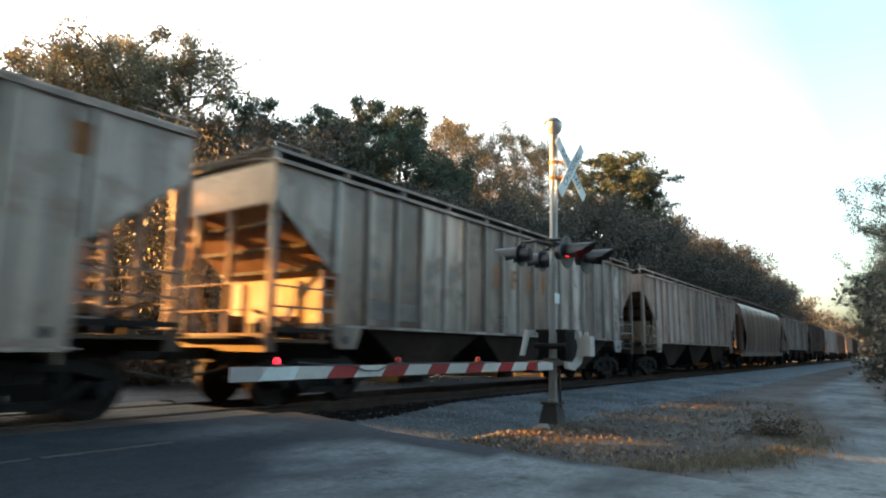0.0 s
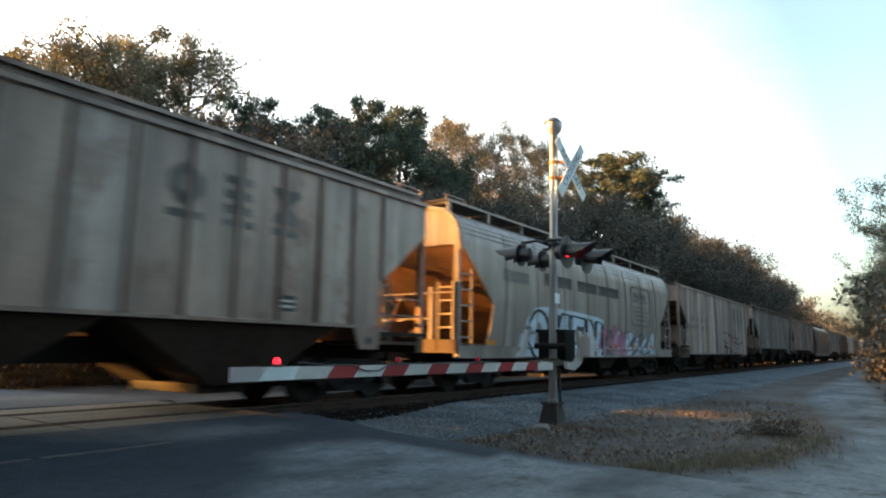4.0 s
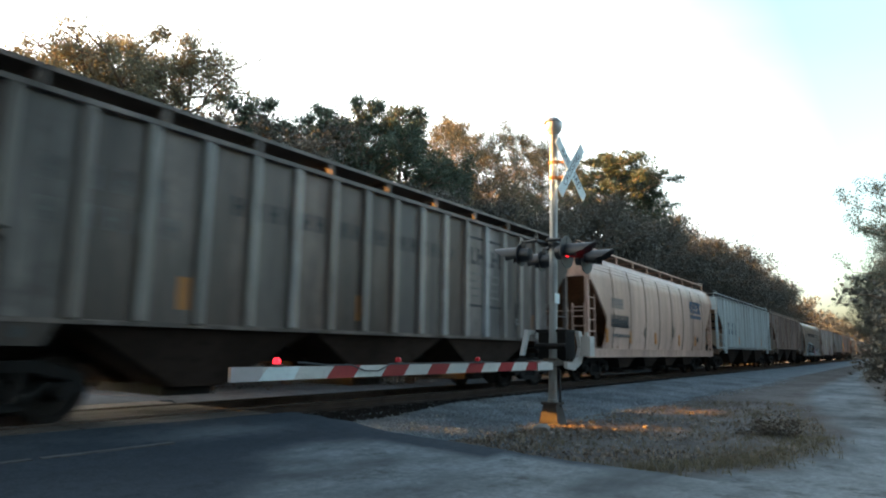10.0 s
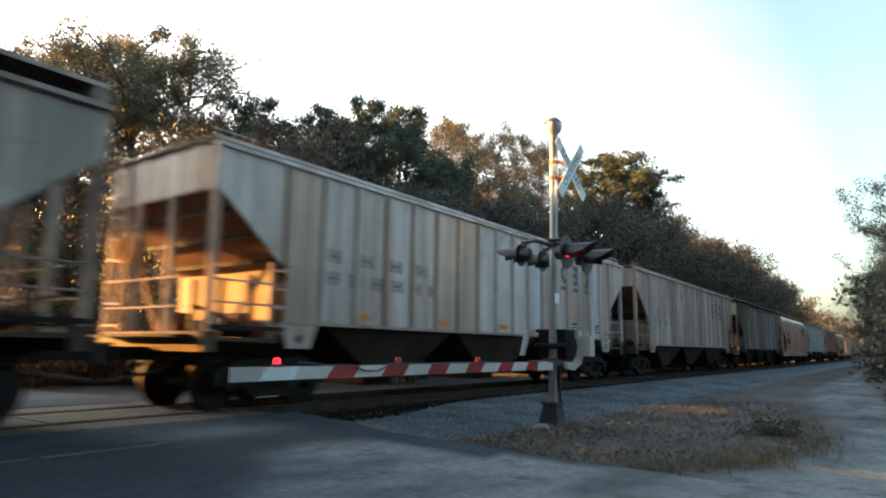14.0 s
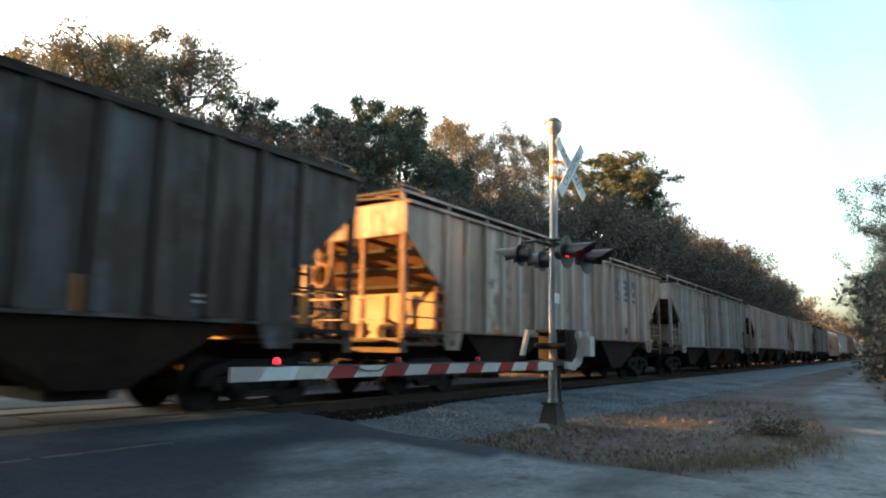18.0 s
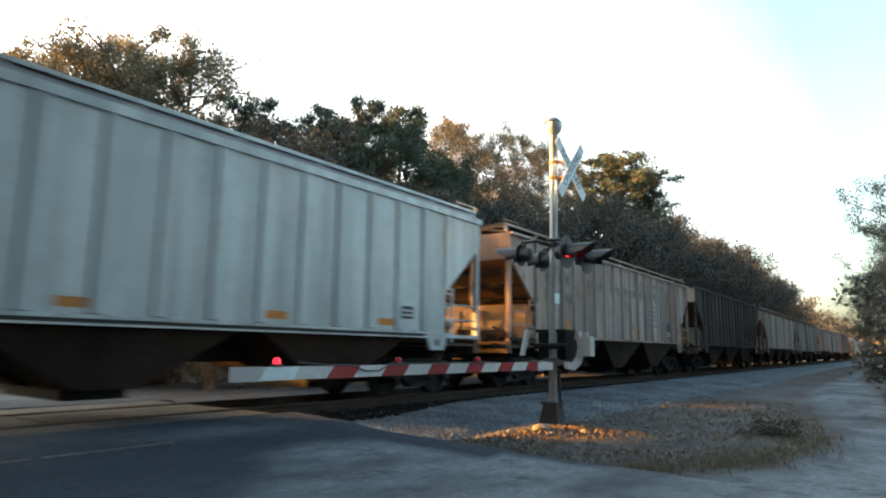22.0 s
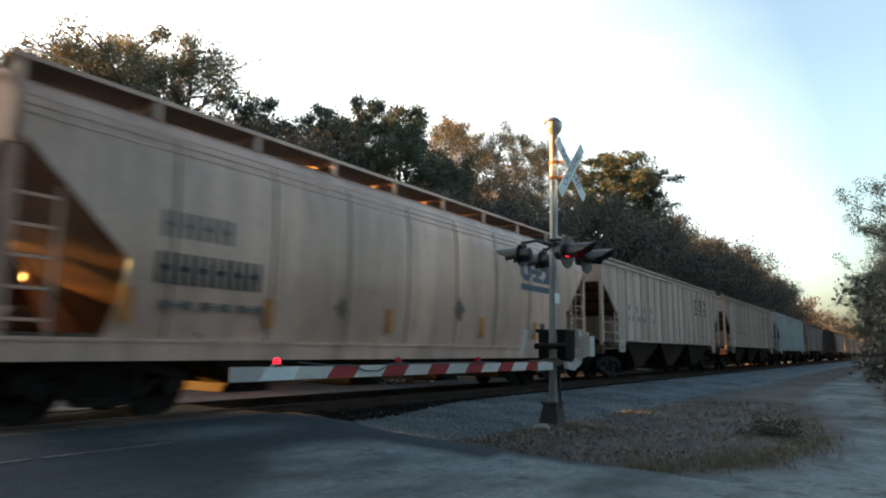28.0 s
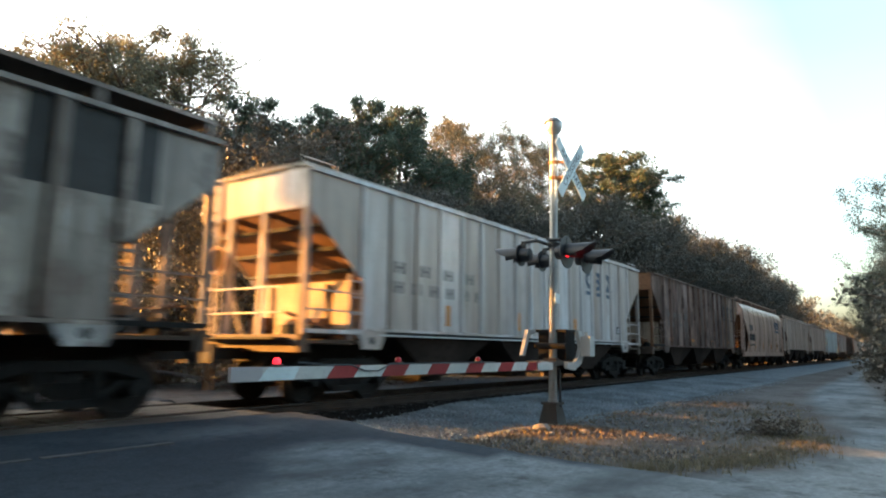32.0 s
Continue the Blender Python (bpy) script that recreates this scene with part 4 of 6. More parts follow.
# ---- crossing signal with its lowered gate ----
def crossing_signal():
    sig = thing("crossing_signal", "silver crossing signal mast with crossbuck, flashing lamps and lowered gate", "crossing signal", m=pose(9.87, 4.82, -0.22))
    lean = pose(0, 0, 0, 0.8, 0.5, 0)
    part("base", Shape().add([(a * 0.178, b * 0.178, 0) for a in (-1, 1) for b in (-1, 1)] + [(a * 0.115, b * 0.115, 0.34) for a in (-1, 1) for b in (-1, 1)],
                             [(0, 1, 3, 2), (4, 6, 7, 5), (0, 4, 5, 1), (2, 3, 7, 6), (0, 2, 6, 4), (1, 5, 7, 3)]).box(-0.145, 0.145, -0.145, 0.145, 0.34, 0.38), M_CONC, sig, "dark cast junction base")
    part("mast", Shape().lathe([(0.36, 0.085), (0.42, 0.085), (0.43, 0.072), (2.7, 0.072), (2.71, 0.069), (5.04, 0.069)], "z", (0, 0, 0), 20), M_GALV, sig, "", True).matrix_basis = lean
    part("conduit", Shape().tube([(0.03, -0.13, 0.30), (0.03, -0.12, 0.9), (0.0, -0.08, 1.0)], 0.022, 8), M_BLACK, sig)
    bell = part("bell", Shape().lathe([(-0.02, 0.06), (0.0, 0.09), (0.02, 0.10), (0.06, 0.135), (0.14, 0.150), (0.21, 0.135), (0.27, 0.085), (0.295, 0.02)], "z", (0.0, 0, 5.04), 20), M_ALU, sig, "round silver bell housing", True)
    bell.matrix_basis = lean
    part("bell_hood", Shape().lathe([(0.20, 0.165), (0.215, 0.165), (0.285, 0.095), (0.31, 0.02)], "z", (0, 0.02, 5.04), 18), M_GALV, bell, "", True)
    # crossbuck
    letters = ("RAILROAD", "CROSSING")
    for k, turn in enumerate((39, -51)):
        m = lean @ pose(0.06, -0.30, 4.36, 0, 0, -3) @ pose(0, -0.012 * k, 0, 0, turn, 0)
        blade = part("crossbuck_blade", Shape().prism([(-0.65, -0.10), (0.65, -0.10), (0.66, 0), (0.65, 0.10), (-0.65, 0.10), (-0.66, 0)], "y", -0.005, 0.005), M_WHITE, sig, "white reflective crossbuck blade")
        blade.matrix_basis = m
        part("sign_back", Shape().box(-0.645, 0.645, 0.0055, 0.0075, -0.095, 0.095), M_SIGNBACK, blade, "bare shiny aluminium back")
        font = bpy.data.curves.new("text", "FONT")
        font.body, font.size, font.align_x, font.align_y, font.extrude = letters[k], 0.18, "CENTER", "CENTER", 0.001
        probe = new("text", font)
        mesh = bpy.data.meshes.new_from_object(probe)
        bpy.data.objects.remove(probe)
        part("lettering", mesh, M_SIGNTEXT, blade, "weathered dark block capitals").matrix_basis = pose(0, -0.0065, 0, 90, 0, 0)
    for z in (4.22, 4.50):
        part("sign_bracket", Shape().box(-0.03, 0.03, -0.26, 0.0, z - 0.025, z + 0.025).lathe([(z - 0.03, 0.085), (z + 0.03, 0.085)], "z", (0, 0, 0), 14), M_RUSTY, sig, "rust-coloured clamp").matrix_basis = lean
    # lamps
    arm_z = 3.06
    part("crossarm", Shape().tube([(-0.42, -0.1, arm_z), (0.42, -0.1, arm_z)], 0.032, 8).tube([(-0.42, 0.12, arm_z), (0.42, 0.12, arm_z)], 0.032, 8)
         .tube([(-0.40, 0.12, arm_z), (-0.40, 0.36, arm_z - 0.02)], 0.028, 8).tube([(0.40, 0.12, arm_z), (0.40, 0.36, arm_z - 0.02)], 0.028, 8)
         .tube([(-0.40, -0.1, arm_z), (-0.40, -0.34, arm_z - 0.02)], 0.028, 8).tube([(0.40, -0.1, arm_z), (0.40, -0.34, arm_z - 0.02)], 0.028, 8)
         .lathe([(arm_z - 0.07, 0.10), (arm_z + 0.07, 0.10)], "z", (0, 0, 0), 14), M_BLACK, sig).matrix_basis = lean
    for face, y in ((-1, -0.40), (1, 0.38)):
        for x in (-0.40, 0.40):
            z = arm_z - 0.235
            lamp = part("lamp_housing", Shape().lathe([(-face * 0.16, 0.06), (-face * 0.14, 0.11), (0.0, 0.125), (face * 0.03, 0.125)], "y", (x, y, z), 18).box(x - 0.03, x + 0.03, y - 0.05, y + 0.02, z + 0.1, arm_z), M_BLACK, sig, "black flashing-lamp housing", True)
            lamp.matrix_basis = lean
            part("backplate", Shape().lathe([(face * 0.03, 0.27 if face < 0 else 0.19), (face * 0.042, 0.27 if face < 0 else 0.19)], "y", (x, y, z), 28), M_BLACK, lamp)
            lit = face < 0 and x < 0
            part("lens", Shape().lathe([(face * 0.043, 0.085), (face * 0.055, 0.07), (face * 0.062, 0.03)], "y", (x, y, z), 18), M_REDLAMP if lit else M_REDDIM, lamp, "glowing red lens" if lit else "dark red lens", True)
            visor = Shape()
            rows = []
            for j in range(19):
                a = radians(-30 + 240 * j / 18)
                reach = 0.50 - 0.20 * (1 - math.sin(max(0, min(math.pi, a)))) - (0.08 if math.sin(a) < 0 else 0)
                rows.append(((x + 0.135 * math.cos(a), y + face * 0.04, z + 0.135 * math.sin(a)), (x + 0.150 * math.cos(a), y + face * (0.04 + reach), z - 0.02 + 0.150 * math.sin(a))))
            n = len(rows)
            pts = [p for r in rows for p in r] + [(x + (p[0] - x) * 1.05, p[1], z + (p[2] - z) * 1.05) for r in rows for p in r]
            fs = []
            for j in range(n - 1):
                a, b = 2 * j, 2 * n + 2 * j
                fs += [(a, a + 1, a + 3, a + 2), (b, b + 2, b + 3, b + 1), (a + 1, b + 1, b + 3, a + 3)]
            part("visor", visor.add(pts, fs), M_BLACK, lamp, "", True)
    part("notice_plate", Shape().box(-0.11, 0.06, -0.09, -0.078, 2.02, 2.19), M_WHITE, sig, "small white notice plate").matrix_basis = lean
    # gate machine
    part("gate_machine", Shape().box(0.02, 0.40, -0.24, 0.26, 1.08, 1.55).box(-0.02, 0.44, -0.27, 0.29, 1.53, 1.58).box(0.40, 0.43, -0.18, 0.20, 1.14, 1.48), M_STEEL, sig, "dark gate mechanism housing")
    part("machine_bracket", Shape().box(-0.10, 0.10, -0.12, 0.12, 1.02, 1.10).box(-1.15, 0.2, -0.30, -0.16, 0.99, 1.06).box(-0.5, 0.2, 0.10, 0.22, 0.99, 1.06), M_PLANK, sig, "weathered grey-brown bracket")
    for y in (0.36, -0.40):
        plate = [(-0.42, 1.14), (-0.33, 1.14), (-0.16, 1.49), (0.02, 1.50), (0.02, 1.57), (-0.23, 1.57)] if y > 0 else [(-0.32, 0.95), (-0.05, 0.91), (0.24, 1.02), (0.37, 1.28), (0.26, 1.55), (0.12, 1.56), (0.21, 1.28), (0.12, 1.12), (-0.05, 1.03), (-0.32, 1.05)]
        part("support_arm", Shape().prism(plate, "y", y - 0.03, y + 0.03), M_ARMGREY, sig, "bent pale grey counterweight arm")
    part("counterweight", Shape().box(0.16, 0.34, -0.62, -0.45, 1.14, 1.47).box(0.2, 0.24, -0.56, -0.50, 1.47, 1.54), M_ARMGREY, sig, "pale grey weight box")
    part("hinge", Shape().lathe([(-0.32, 0.05), (0.25, 0.05)], "y", (-0.12, 0, 1.30), 12), M_STEEL, sig)
    # the arm lies along the track side of the road
    y, z0 = -0.42, 0.945
    arm = part("gate_arm", Shape().box(-6.66, -1.0, y - 0.016, y + 0.016, z0, z0 + 0.112).box(-1.4, -0.9, y - 0.035, y + 0.035, z0 - 0.01, z0 + 0.10), M_ARMGREY, sig, "white gate arm with slanting red stripes")
    x = -5.62
    while x < -1.6:
        part("stripe", Shape().prism([(x, z0 - 0.001), (x + 0.36, z0 - 0.001), (x + 0.46, z0 + 0.113), (x + 0.10, z0 + 0.113)], "y", y - 0.020, y + 0.020), M_RED, arm, "red slanting stripe")
        x += 0.775
    part("stripe", Shape().prism([(-6.40, z0 - 0.001), (-6.02, z0 - 0.001), (-5.95, z0 + 0.113), (-6.30, z0 + 0.113)], "y", y - 0.020, y + 0.020), M_WHITE, arm, "white slanting stripe")
    part("tip_sleeve", Shape().box(-6.67, -6.36, y - 0.019, y + 0.019, z0 - 0.003, z0 + 0.115), M_TIP, arm, "dull pinkish-white tip")
    part("cable", Shape().tube([(-5.98, y - 0.02, z0 + 0.15), (-5.6, y - 0.02, z0 + 0.12), (-5.3, y - 0.022, z0 + 0.118), (-5.1, y - 0.025, z0 + 0.06), (-4.9, y - 0.025, z0 + 0.055), (-4.72, y - 0.022, z0 + 0.12), (-2.6, y - 0.02, z0 + 0.122)], 0.008, 6), M_BLACK, arm)
    for x, mat in ((-6.20, M_REDLAMP), (-4.56, M_REDLAMP2), (-2.98, M_REDLAMP2)):
        lamp = part("arm_lamp", Shape().box(x - 0.045, x + 0.045, y - 0.035, y + 0.035, z0 + 0.112, z0 + 0.14), M_BLACK, arm)
        part("lens", Shape().lathe([(z0 + 0.14, 0.034), (z0 + 0.17, 0.036), (z0 + 0.19, 0.024)], "z", (x, y, 0), 12), mat, lamp, "glowing red lens", True)
    return sig


M_SIGNTEXT = plain("weathered sign lettering", (0.07, 0.095, 0.115), 0.6, 0, 0.4, 12, 0.05)
M_REDLAMP2 = glow("faint red lens", (0.32, 0.01, 0.018), 0.03)
M_SIGNBACK = plain("bare aluminium sheet", (0.92, 0.92, 0.92), 0.085, 1.0, 0.02, 4, 0.0)
M_TIP = plain("dull tip paint", (0.50, 0.47, 0.48), 0.6, 0, 0.15, 4, 0.05)
crossing_signal()


# ---- trees ----
def leaf_mesh(name, centres, per, radius, size, material, rnd, flat=0.75):
    """Leaves scattered in clumps, each a bent four-cornered blade."""
    n = len(centres) * per
    g = np.random.RandomState(rnd.randrange(10 ** 6))
    c = np.repeat(np.array([tuple(p[:3]) for p in centres]), per, axis=0)
    r = np.repeat(np.array([p[3] for p in centres]), per)
    d = g.normal(size=(n, 3))
    d /= np.linalg.norm(d, axis=1)[:, None]
    d *= (g.random_sample(n) ** 0.45 * r * radius)[:, None]
    d[:, 2] *= flat
    c = c + d
    a = g.normal(size=(n, 3))
    a /= np.linalg.norm(a, axis=1)[:, None]
    b = np.cross(a, g.normal(size=(n, 3)))
    b /= np.linalg.norm(b, axis=1)[:, None]
    s = (size * g.uniform(0.6, 1.4, n))[:, None]
    v = np.stack([c - a * s, c + b * s * 0.55, c + a * s, c - b * s * 0.45 + np.cross(a, b) * s * 0.25], 1).reshape(-1, 3)
    me = bpy.data.meshes.new(name)
    me.vertices.add(4 * n)
    me.vertices.foreach_set("co", v.ravel())
    me.loops.add(4 * n)
    me.loops.foreach_set("vertex_index", np.arange(4 * n, dtype=np.int32))
    me.polygons.add(n)
    me.polygons.foreach_set("loop_start", np.arange(0, 4 * n, 4, dtype=np.int32))
    me.update()
    me.validate()
    me.materials.append(material)
    return me


def make_tree(label, height, spread_r, first, limbs, twigs, clump, per, size, leaves, bark, seed, flat=0.75, droop=0.0, trunk_r=0.22, shape="round", name="tree", wild=0.35):
    rnd = random.Random(seed)
    tree = thing(name, label, "tree" if name == "tree" else "shrub")
    wood, tips = Shape(), []
    bend = Vector((rnd.uniform(-0.06, 0.06), rnd.uniform(-0.06, 0.06), 0)) * height
    axis = [Vector((0, 0, -0.3)) + Vector((bend.x * t * t, bend.y * t * t, (height * 0.93 + 0.3) * t)) for t in np.linspace(0, 1, 7)]
    wood.tube(axis, [trunk_r * (1.25 - 1.15 * t) + 0.015 for t in np.linspace(0, 1, 7)], 8)
    for i in range(limbs):
        t = first + (1 - first) * (i + rnd.random()) / limbs * 0.97
        p = axis[0].lerp(axis[-1], t) + Vector((bend.x, bend.y, 0)) * (t * t - t)
        if shape == "round":
            reach = spread_r * (0.35 + 0.85 * math.sin(math.pi * min(1, max(0.06, (t - first) / (1 - first) * 0.85 + 0.15)))) * rnd.uniform(1 - wild, 1.1)
        elif shape == "umbrella":
            reach = spread_r * (0.45 + 0.55 * (t - first) / (1 - first)) * rnd.uniform(1 - wild, 1.15) * (1.0 if t < 0.9 else 0.6)
        else:
            reach = spread_r * (1.15 - (t - first) / (1 - first)) * rnd.uniform(1 - wild, 1.1)
        ang = i * 2.4 + rnd.uniform(-0.5, 0.5)
        lift = rnd.uniform(0.15, 0.6) - droop
        q = p + Vector((math.cos(ang), math.sin(ang), lift)) * reach
        m = p.lerp(q, 0.5) + Vector((0, 0, 0.08 * reach)) + Vector((rnd.uniform(-1, 1), rnd.uniform(-1, 1), 0)) * 0.06 * reach
        r0 = trunk_r * (0.55 - 0.35 * t)
        wood.tube([p, m, q], [r0, r0 * 0.6, 0.015], 6)
        for j in range(twigs):
            u = 0.35 + 0.65 * (j + rnd.random()) / twigs
            b = p.lerp(m, u * 2) if u < 0.5 else m.lerp(q, u * 2 - 1)
            e = b + Vector((rnd.uniform(-1, 1), rnd.uniform(-1, 1), rnd.uniform(-0.35, 0.55))) * (0.33 * reach)
            wood.tube([b, b.lerp(e, 0.5) + Vector((0, 0, 0.05)), e], [0.03 * trunk_r / 0.22, 0.02, 0.008], 4, False)
            tips.append((*e, rnd.uniform(0.6, 1.2)))
            if rnd.random() < 0.6:
                tips.append((*b.lerp(e, 0.45), rnd.uniform(0.5, 1.0)))
    part("trunk", wood, bark, tree)
    part("crown", leaf_mesh("crown", tips, per, clump, size, leaves, rnd, flat), leaves, tree)
    return tree


OAK = make_tree("broad evergreen oak with olive-brown leaves", 12.5, 4.6, 0.28, 34, 8, 0.78, 110, 0.056, M_OAK, M_BARK, 3, 0.8, 0.05, 0.3, wild=0.45)
GREEN = make_tree("dense dark green oak with lumpy crown", 14.0, 3.9, 0.25, 40, 6, 0.58, 96, 0.07, M_PINE, M_BARK, 8, 0.8, 0.0, 0.26, wild=0.4)
RUSSET = make_tree("half-bare tree with thin russet leaves", 15.0, 3.2, 0.25, 36, 8, 0.60, 46, 0.060, M_BROWN, M_BARKPALE, 21, 0.9, -0.2, 0.2)
DENSE = make_tree("dense dark roadside tree", 9.0, 3.9, 0.08, 34, 8, 0.85, 80, 0.062, M_UNDER, M_BARK, 33, 0.8, 0.05, 0.2)
AIRY = make_tree("thin-leaved grey-green tree with open crown", 10.0, 4.2, 0.26, 34, 7, 0.62, 110, 0.046, M_DUSK, M_BARK, 35, 0.8, 0.02, 0.17, wild=0.5)
UNDER = make_tree("dark leafy undergrowth tree", 8.5, 3.6, 0.03, 34, 8, 0.95, 74, 0.066, M_UNDER, M_BARK, 44, 0.85, 0.05, 0.16)
BIGPINE = make_tree("large spreading pine with rounded dark crown", 17.5, 4.3, 0.60, 40, 8, 0.72, 110, 0.09, M_PINE, M_BARKPALE, 57, 0.6, 0.02, 0.34, "round", wild=0.25)
for ob, tag in ((OAK, "oaks beyond the track"), (GREEN, "green oaks beyond the track"), (AIRY, "thin-leaved roadside trees"), (RUSSET, "russet trees beyond the track"), (DENSE, "roadside trees"), (UNDER, "undergrowth beyond the track"), (BIGPINE, "large pines")):
    ob["group"] = tag


PLACED = set()
def plant(proto, x, y, height, base_h, seed, wide=1.0):
    rnd = random.Random(seed)
    k = height / base_h
    m = pose(x, y, -0.35, 0, 0, rnd.uniform(0, 360)) @ Matrix.Diagonal((k * wide, k * wide, k, 1))
    if proto.name in PLACED:
        return copy_thing(proto, m)
    PLACED.add(proto.name)
    proto.matrix_basis = m
    return proto


FAR_TREES = (
    [(OAK, x, y, h, 12.5, w) for x, y, h, w in ((9.8, 31, 13.95, 0.86), (12.7, 30, 14.3, 0.84), (15.9, 31, 15.9, 0.86), (18.4, 30, 16.1, 0.62), (15.0, 36, 15.0, 0.88), (22.5, 35, 14, 0.8), (-8.2, 30.5, 14.5, 0.85), (-13.5, 29, 13, 0.9), (-10, 36, 15, 0.9), (-19, 31, 14, 1.0))]
    + [(GREEN, x, y, h, 14.0, w) for x, y, h, w in ((18.2, 24, 13.6, 0.8), (19.9, 23, 13.4, 0.85), (22.0, 23.5, 14.6, 0.92), (24.4, 22.5, 15.8, 0.95), (27.6, 23, 16.6, 0.95), (30.4, 24.5, 17.2, 0.85), (26.0, 27, 16.0, 1.0), (31.0, 21.5, 13.0, 0.9))]
    + [(RUSSET, x, y, h, 15.0, w) for x, y, h, w in ((33.6, 24, 17.6, 0.7), (36.4, 25, 16.2, 0.8), (35.2, 21.8, 14.0, 0.9), (39.6, 22, 15.6, 0.9), (43.0, 22, 15.6, 1.0), (47.0, 23.5, 16.6, 1.0), (63, 19, 15.0, 1.0), (41, 27, 17.0, 1.1))]
    + [(BIGPINE, 56.2, 21.0, 20.4, 17.5, 1.0)]
    + [(UNDER, 13 + 4.4 * i, 19.0 + 1.6 * math.sin(i * 2.3), 8.8 + 1.2 * math.sin(i * 1.7), 8.5, 1.0) for i in range(14)]
    # out of view: placed to block the sun at the train's left
    + [(UNDER, -7.6, 26.0, 11.5, 8.5, 1.15)]
    + [(UNDER, x, 27.5, h, 8.5, 0.75) for x, h in ((37.5, 14.6), (41.5, 14.4), (46.0, 14.6), (51.0, 14.8))]
    + [(UNDER, 44 + 5.2 * i, 17.6 + 1.2 * math.sin(i * 1.9), 11.8 + 1.0 * math.sin(i * 1.3), 8.5, 0.88) for i in range(14)]
    + [(UNDER, 68 + 6.4 * i, 19.5 + 1.5 * math.sin(i * 2.1), 14.8 + 0.9 * math.sin(i * 2.7), 8.5, 0.72) for i in range(10)]
)
for i, (proto, x, y, h, b, w) in enumerate(FAR_TREES):
    plant(proto, x, y, h, b, 100 + i, w)
for i, (x, y, h, w) in enumerate(((41, -5.4, 12.0, 0.9), (54, -3.2, 9.5, 0.75), (68, -1.6, 9.0, 0.75), (86, -0.8, 9.5, 0.8), (108, 0.0, 9.0, 0.8), (134, 0.4, 10, 0.9))):
    plant(DENSE, x, y, h, 9.0, 300 + i, w)
for i, (x, y, h, w) in enumerate(((36.5, -3.2, 9.6, 0.95), (45.0, -1.5, 12.2, 0.74), (58, 1.5, 8.2, 0.8), (80, 0.6, 8.0, 0.8))):
    plant(AIRY, x, y, h, 10.0, 330 + i, w)
# out of view: added so its sunlit crown reflects warm in the car sides
tagged(plant(OAK, 60.0, -25.5, 17.5, 12.5, 350, 0.5), "tall slim oak, added unseen to reflect in the car sides", "tree", "roadside trees")
M_WEED = leaf_paint("grey-brown weeds", (0.06, 0.05, 0.035), (0.13, 0.11, 0.08), 0.1)
SHRUB = make_tree("low brown weeds in dry grass", 0.26, 0.55, 0.05, 14, 5, 0.2, 26, 0.03, M_WEED, M_BARK, 71, 0.8, 0, 0.03, name="shrub")
SHRUB.matrix_basis = pose(11.4, 1.75, -0.29) @ Matrix.Diagonal((0.9, 0.9, 0.55, 1))
THICKET = make_tree("dark dense thicket beside the sandy track", 3.2, 1.6, 0.02, 26, 7, 0.5, 64, 0.055, M_UNDER, M_BARK, 77, 0.85, 0, 0.08, name="shrub")
for i, (x, y, k) in enumerate(((17.5, -1.35, 1.0), (15.4, -1.3, 0.9), (21.5, -1.2, 1.1), (27, -1.6, 1.2), (36, -2.0, 1.3))):
    if i == 0:
        THICKET.matrix_basis = pose(x, y, -0.3)
    else:
        copy_thing(THICKET, pose(x, y, -0.3, 0, 0, 70 * i) @ Matrix.Diagonal((k, k, k, 1)))

# made-up low hedge across the far road's end, heights set to screen the sun
for i in range(14):
    k = (1.25 if i < 3 else 0.90 if i < 6 else 1.0) + 0.03 * math.sin(i * 2.7)
    hedge = copy_thing(THICKET, pose(-6.0 + 1.55 * i, 24.2 + 0.5 * math.sin(i * 1.9), -0.55, 0, 0, 47 * i) @ Matrix.Diagonal((k, k, k, 1)))
    tagged(hedge, "dense dark hedge, added to keep low sun off the ground", "shrub", "hedge beyond the track")

# the woods that run on along both sides of the line
rnd = random.Random(5)
clumps = []
for i in range(900):
    x = 130 + 520 * rnd.random() ** 1.3
    y = rnd.uniform(18, 30)
    clumps.append((x, y, rnd.uniform(0.5, 14.0 + 1.5 * math.sin(x * 0.13)), rnd.uniform(0.8, 1.4)))
for i in range(260):
    x = 150 + 400 * rnd.random() ** 1.3
    clumps.append((x, rnd.uniform(-1.0, 3.0), rnd.uniform(0.3, 9.0), rnd.uniform(0.7, 1.2)))
# out of view behind the tripod: added to close off the low sky
for i in range(420):
    clumps.append((rnd.uniform(10, 90), rnd.uniform(-60, -46), rnd.uniform(0.5, 8.0), rnd.uniform(0.9, 1.4)))
# out of view to the left: added to darken the near cars' sides
for i in range(640):
    clumps.append((rnd.uniform(-18, -5.8), rnd.uniform(-14, 5.2), rnd.uniform(0.5, 18.0), rnd.uniform(0.9, 1.4)))
for i in range(520):
    x = rnd.uniform(26, 62)
    clumps.append((x, rnd.uniform(48, 64), 12.5 * rnd.random() ** 1.2 + 0.2, rnd.uniform(0.8, 1.3)))
# unseen canopy over and behind the tripod and road, added to darken the left
for i in range(420):
    clumps.append((rnd.uniform(-16, 0.5), rnd.uniform(-18, -4.0), rnd.uniform(6.5, 18.0), rnd.uniform(0.9, 1.4)))
for i in range(800):
    clumps.append((rnd.uniform(-12, 4.2), rnd.uniform(-6, 5.0), rnd.uniform(8.4, 15.0), rnd.uniform(0.9, 1.3)))
for i in range(380):
    clumps.append((rnd.uniform(-7, 5.0), rnd.uniform(-24, -10), rnd.uniform(3.5, 16.0), rnd.uniform(0.9, 1.4)))
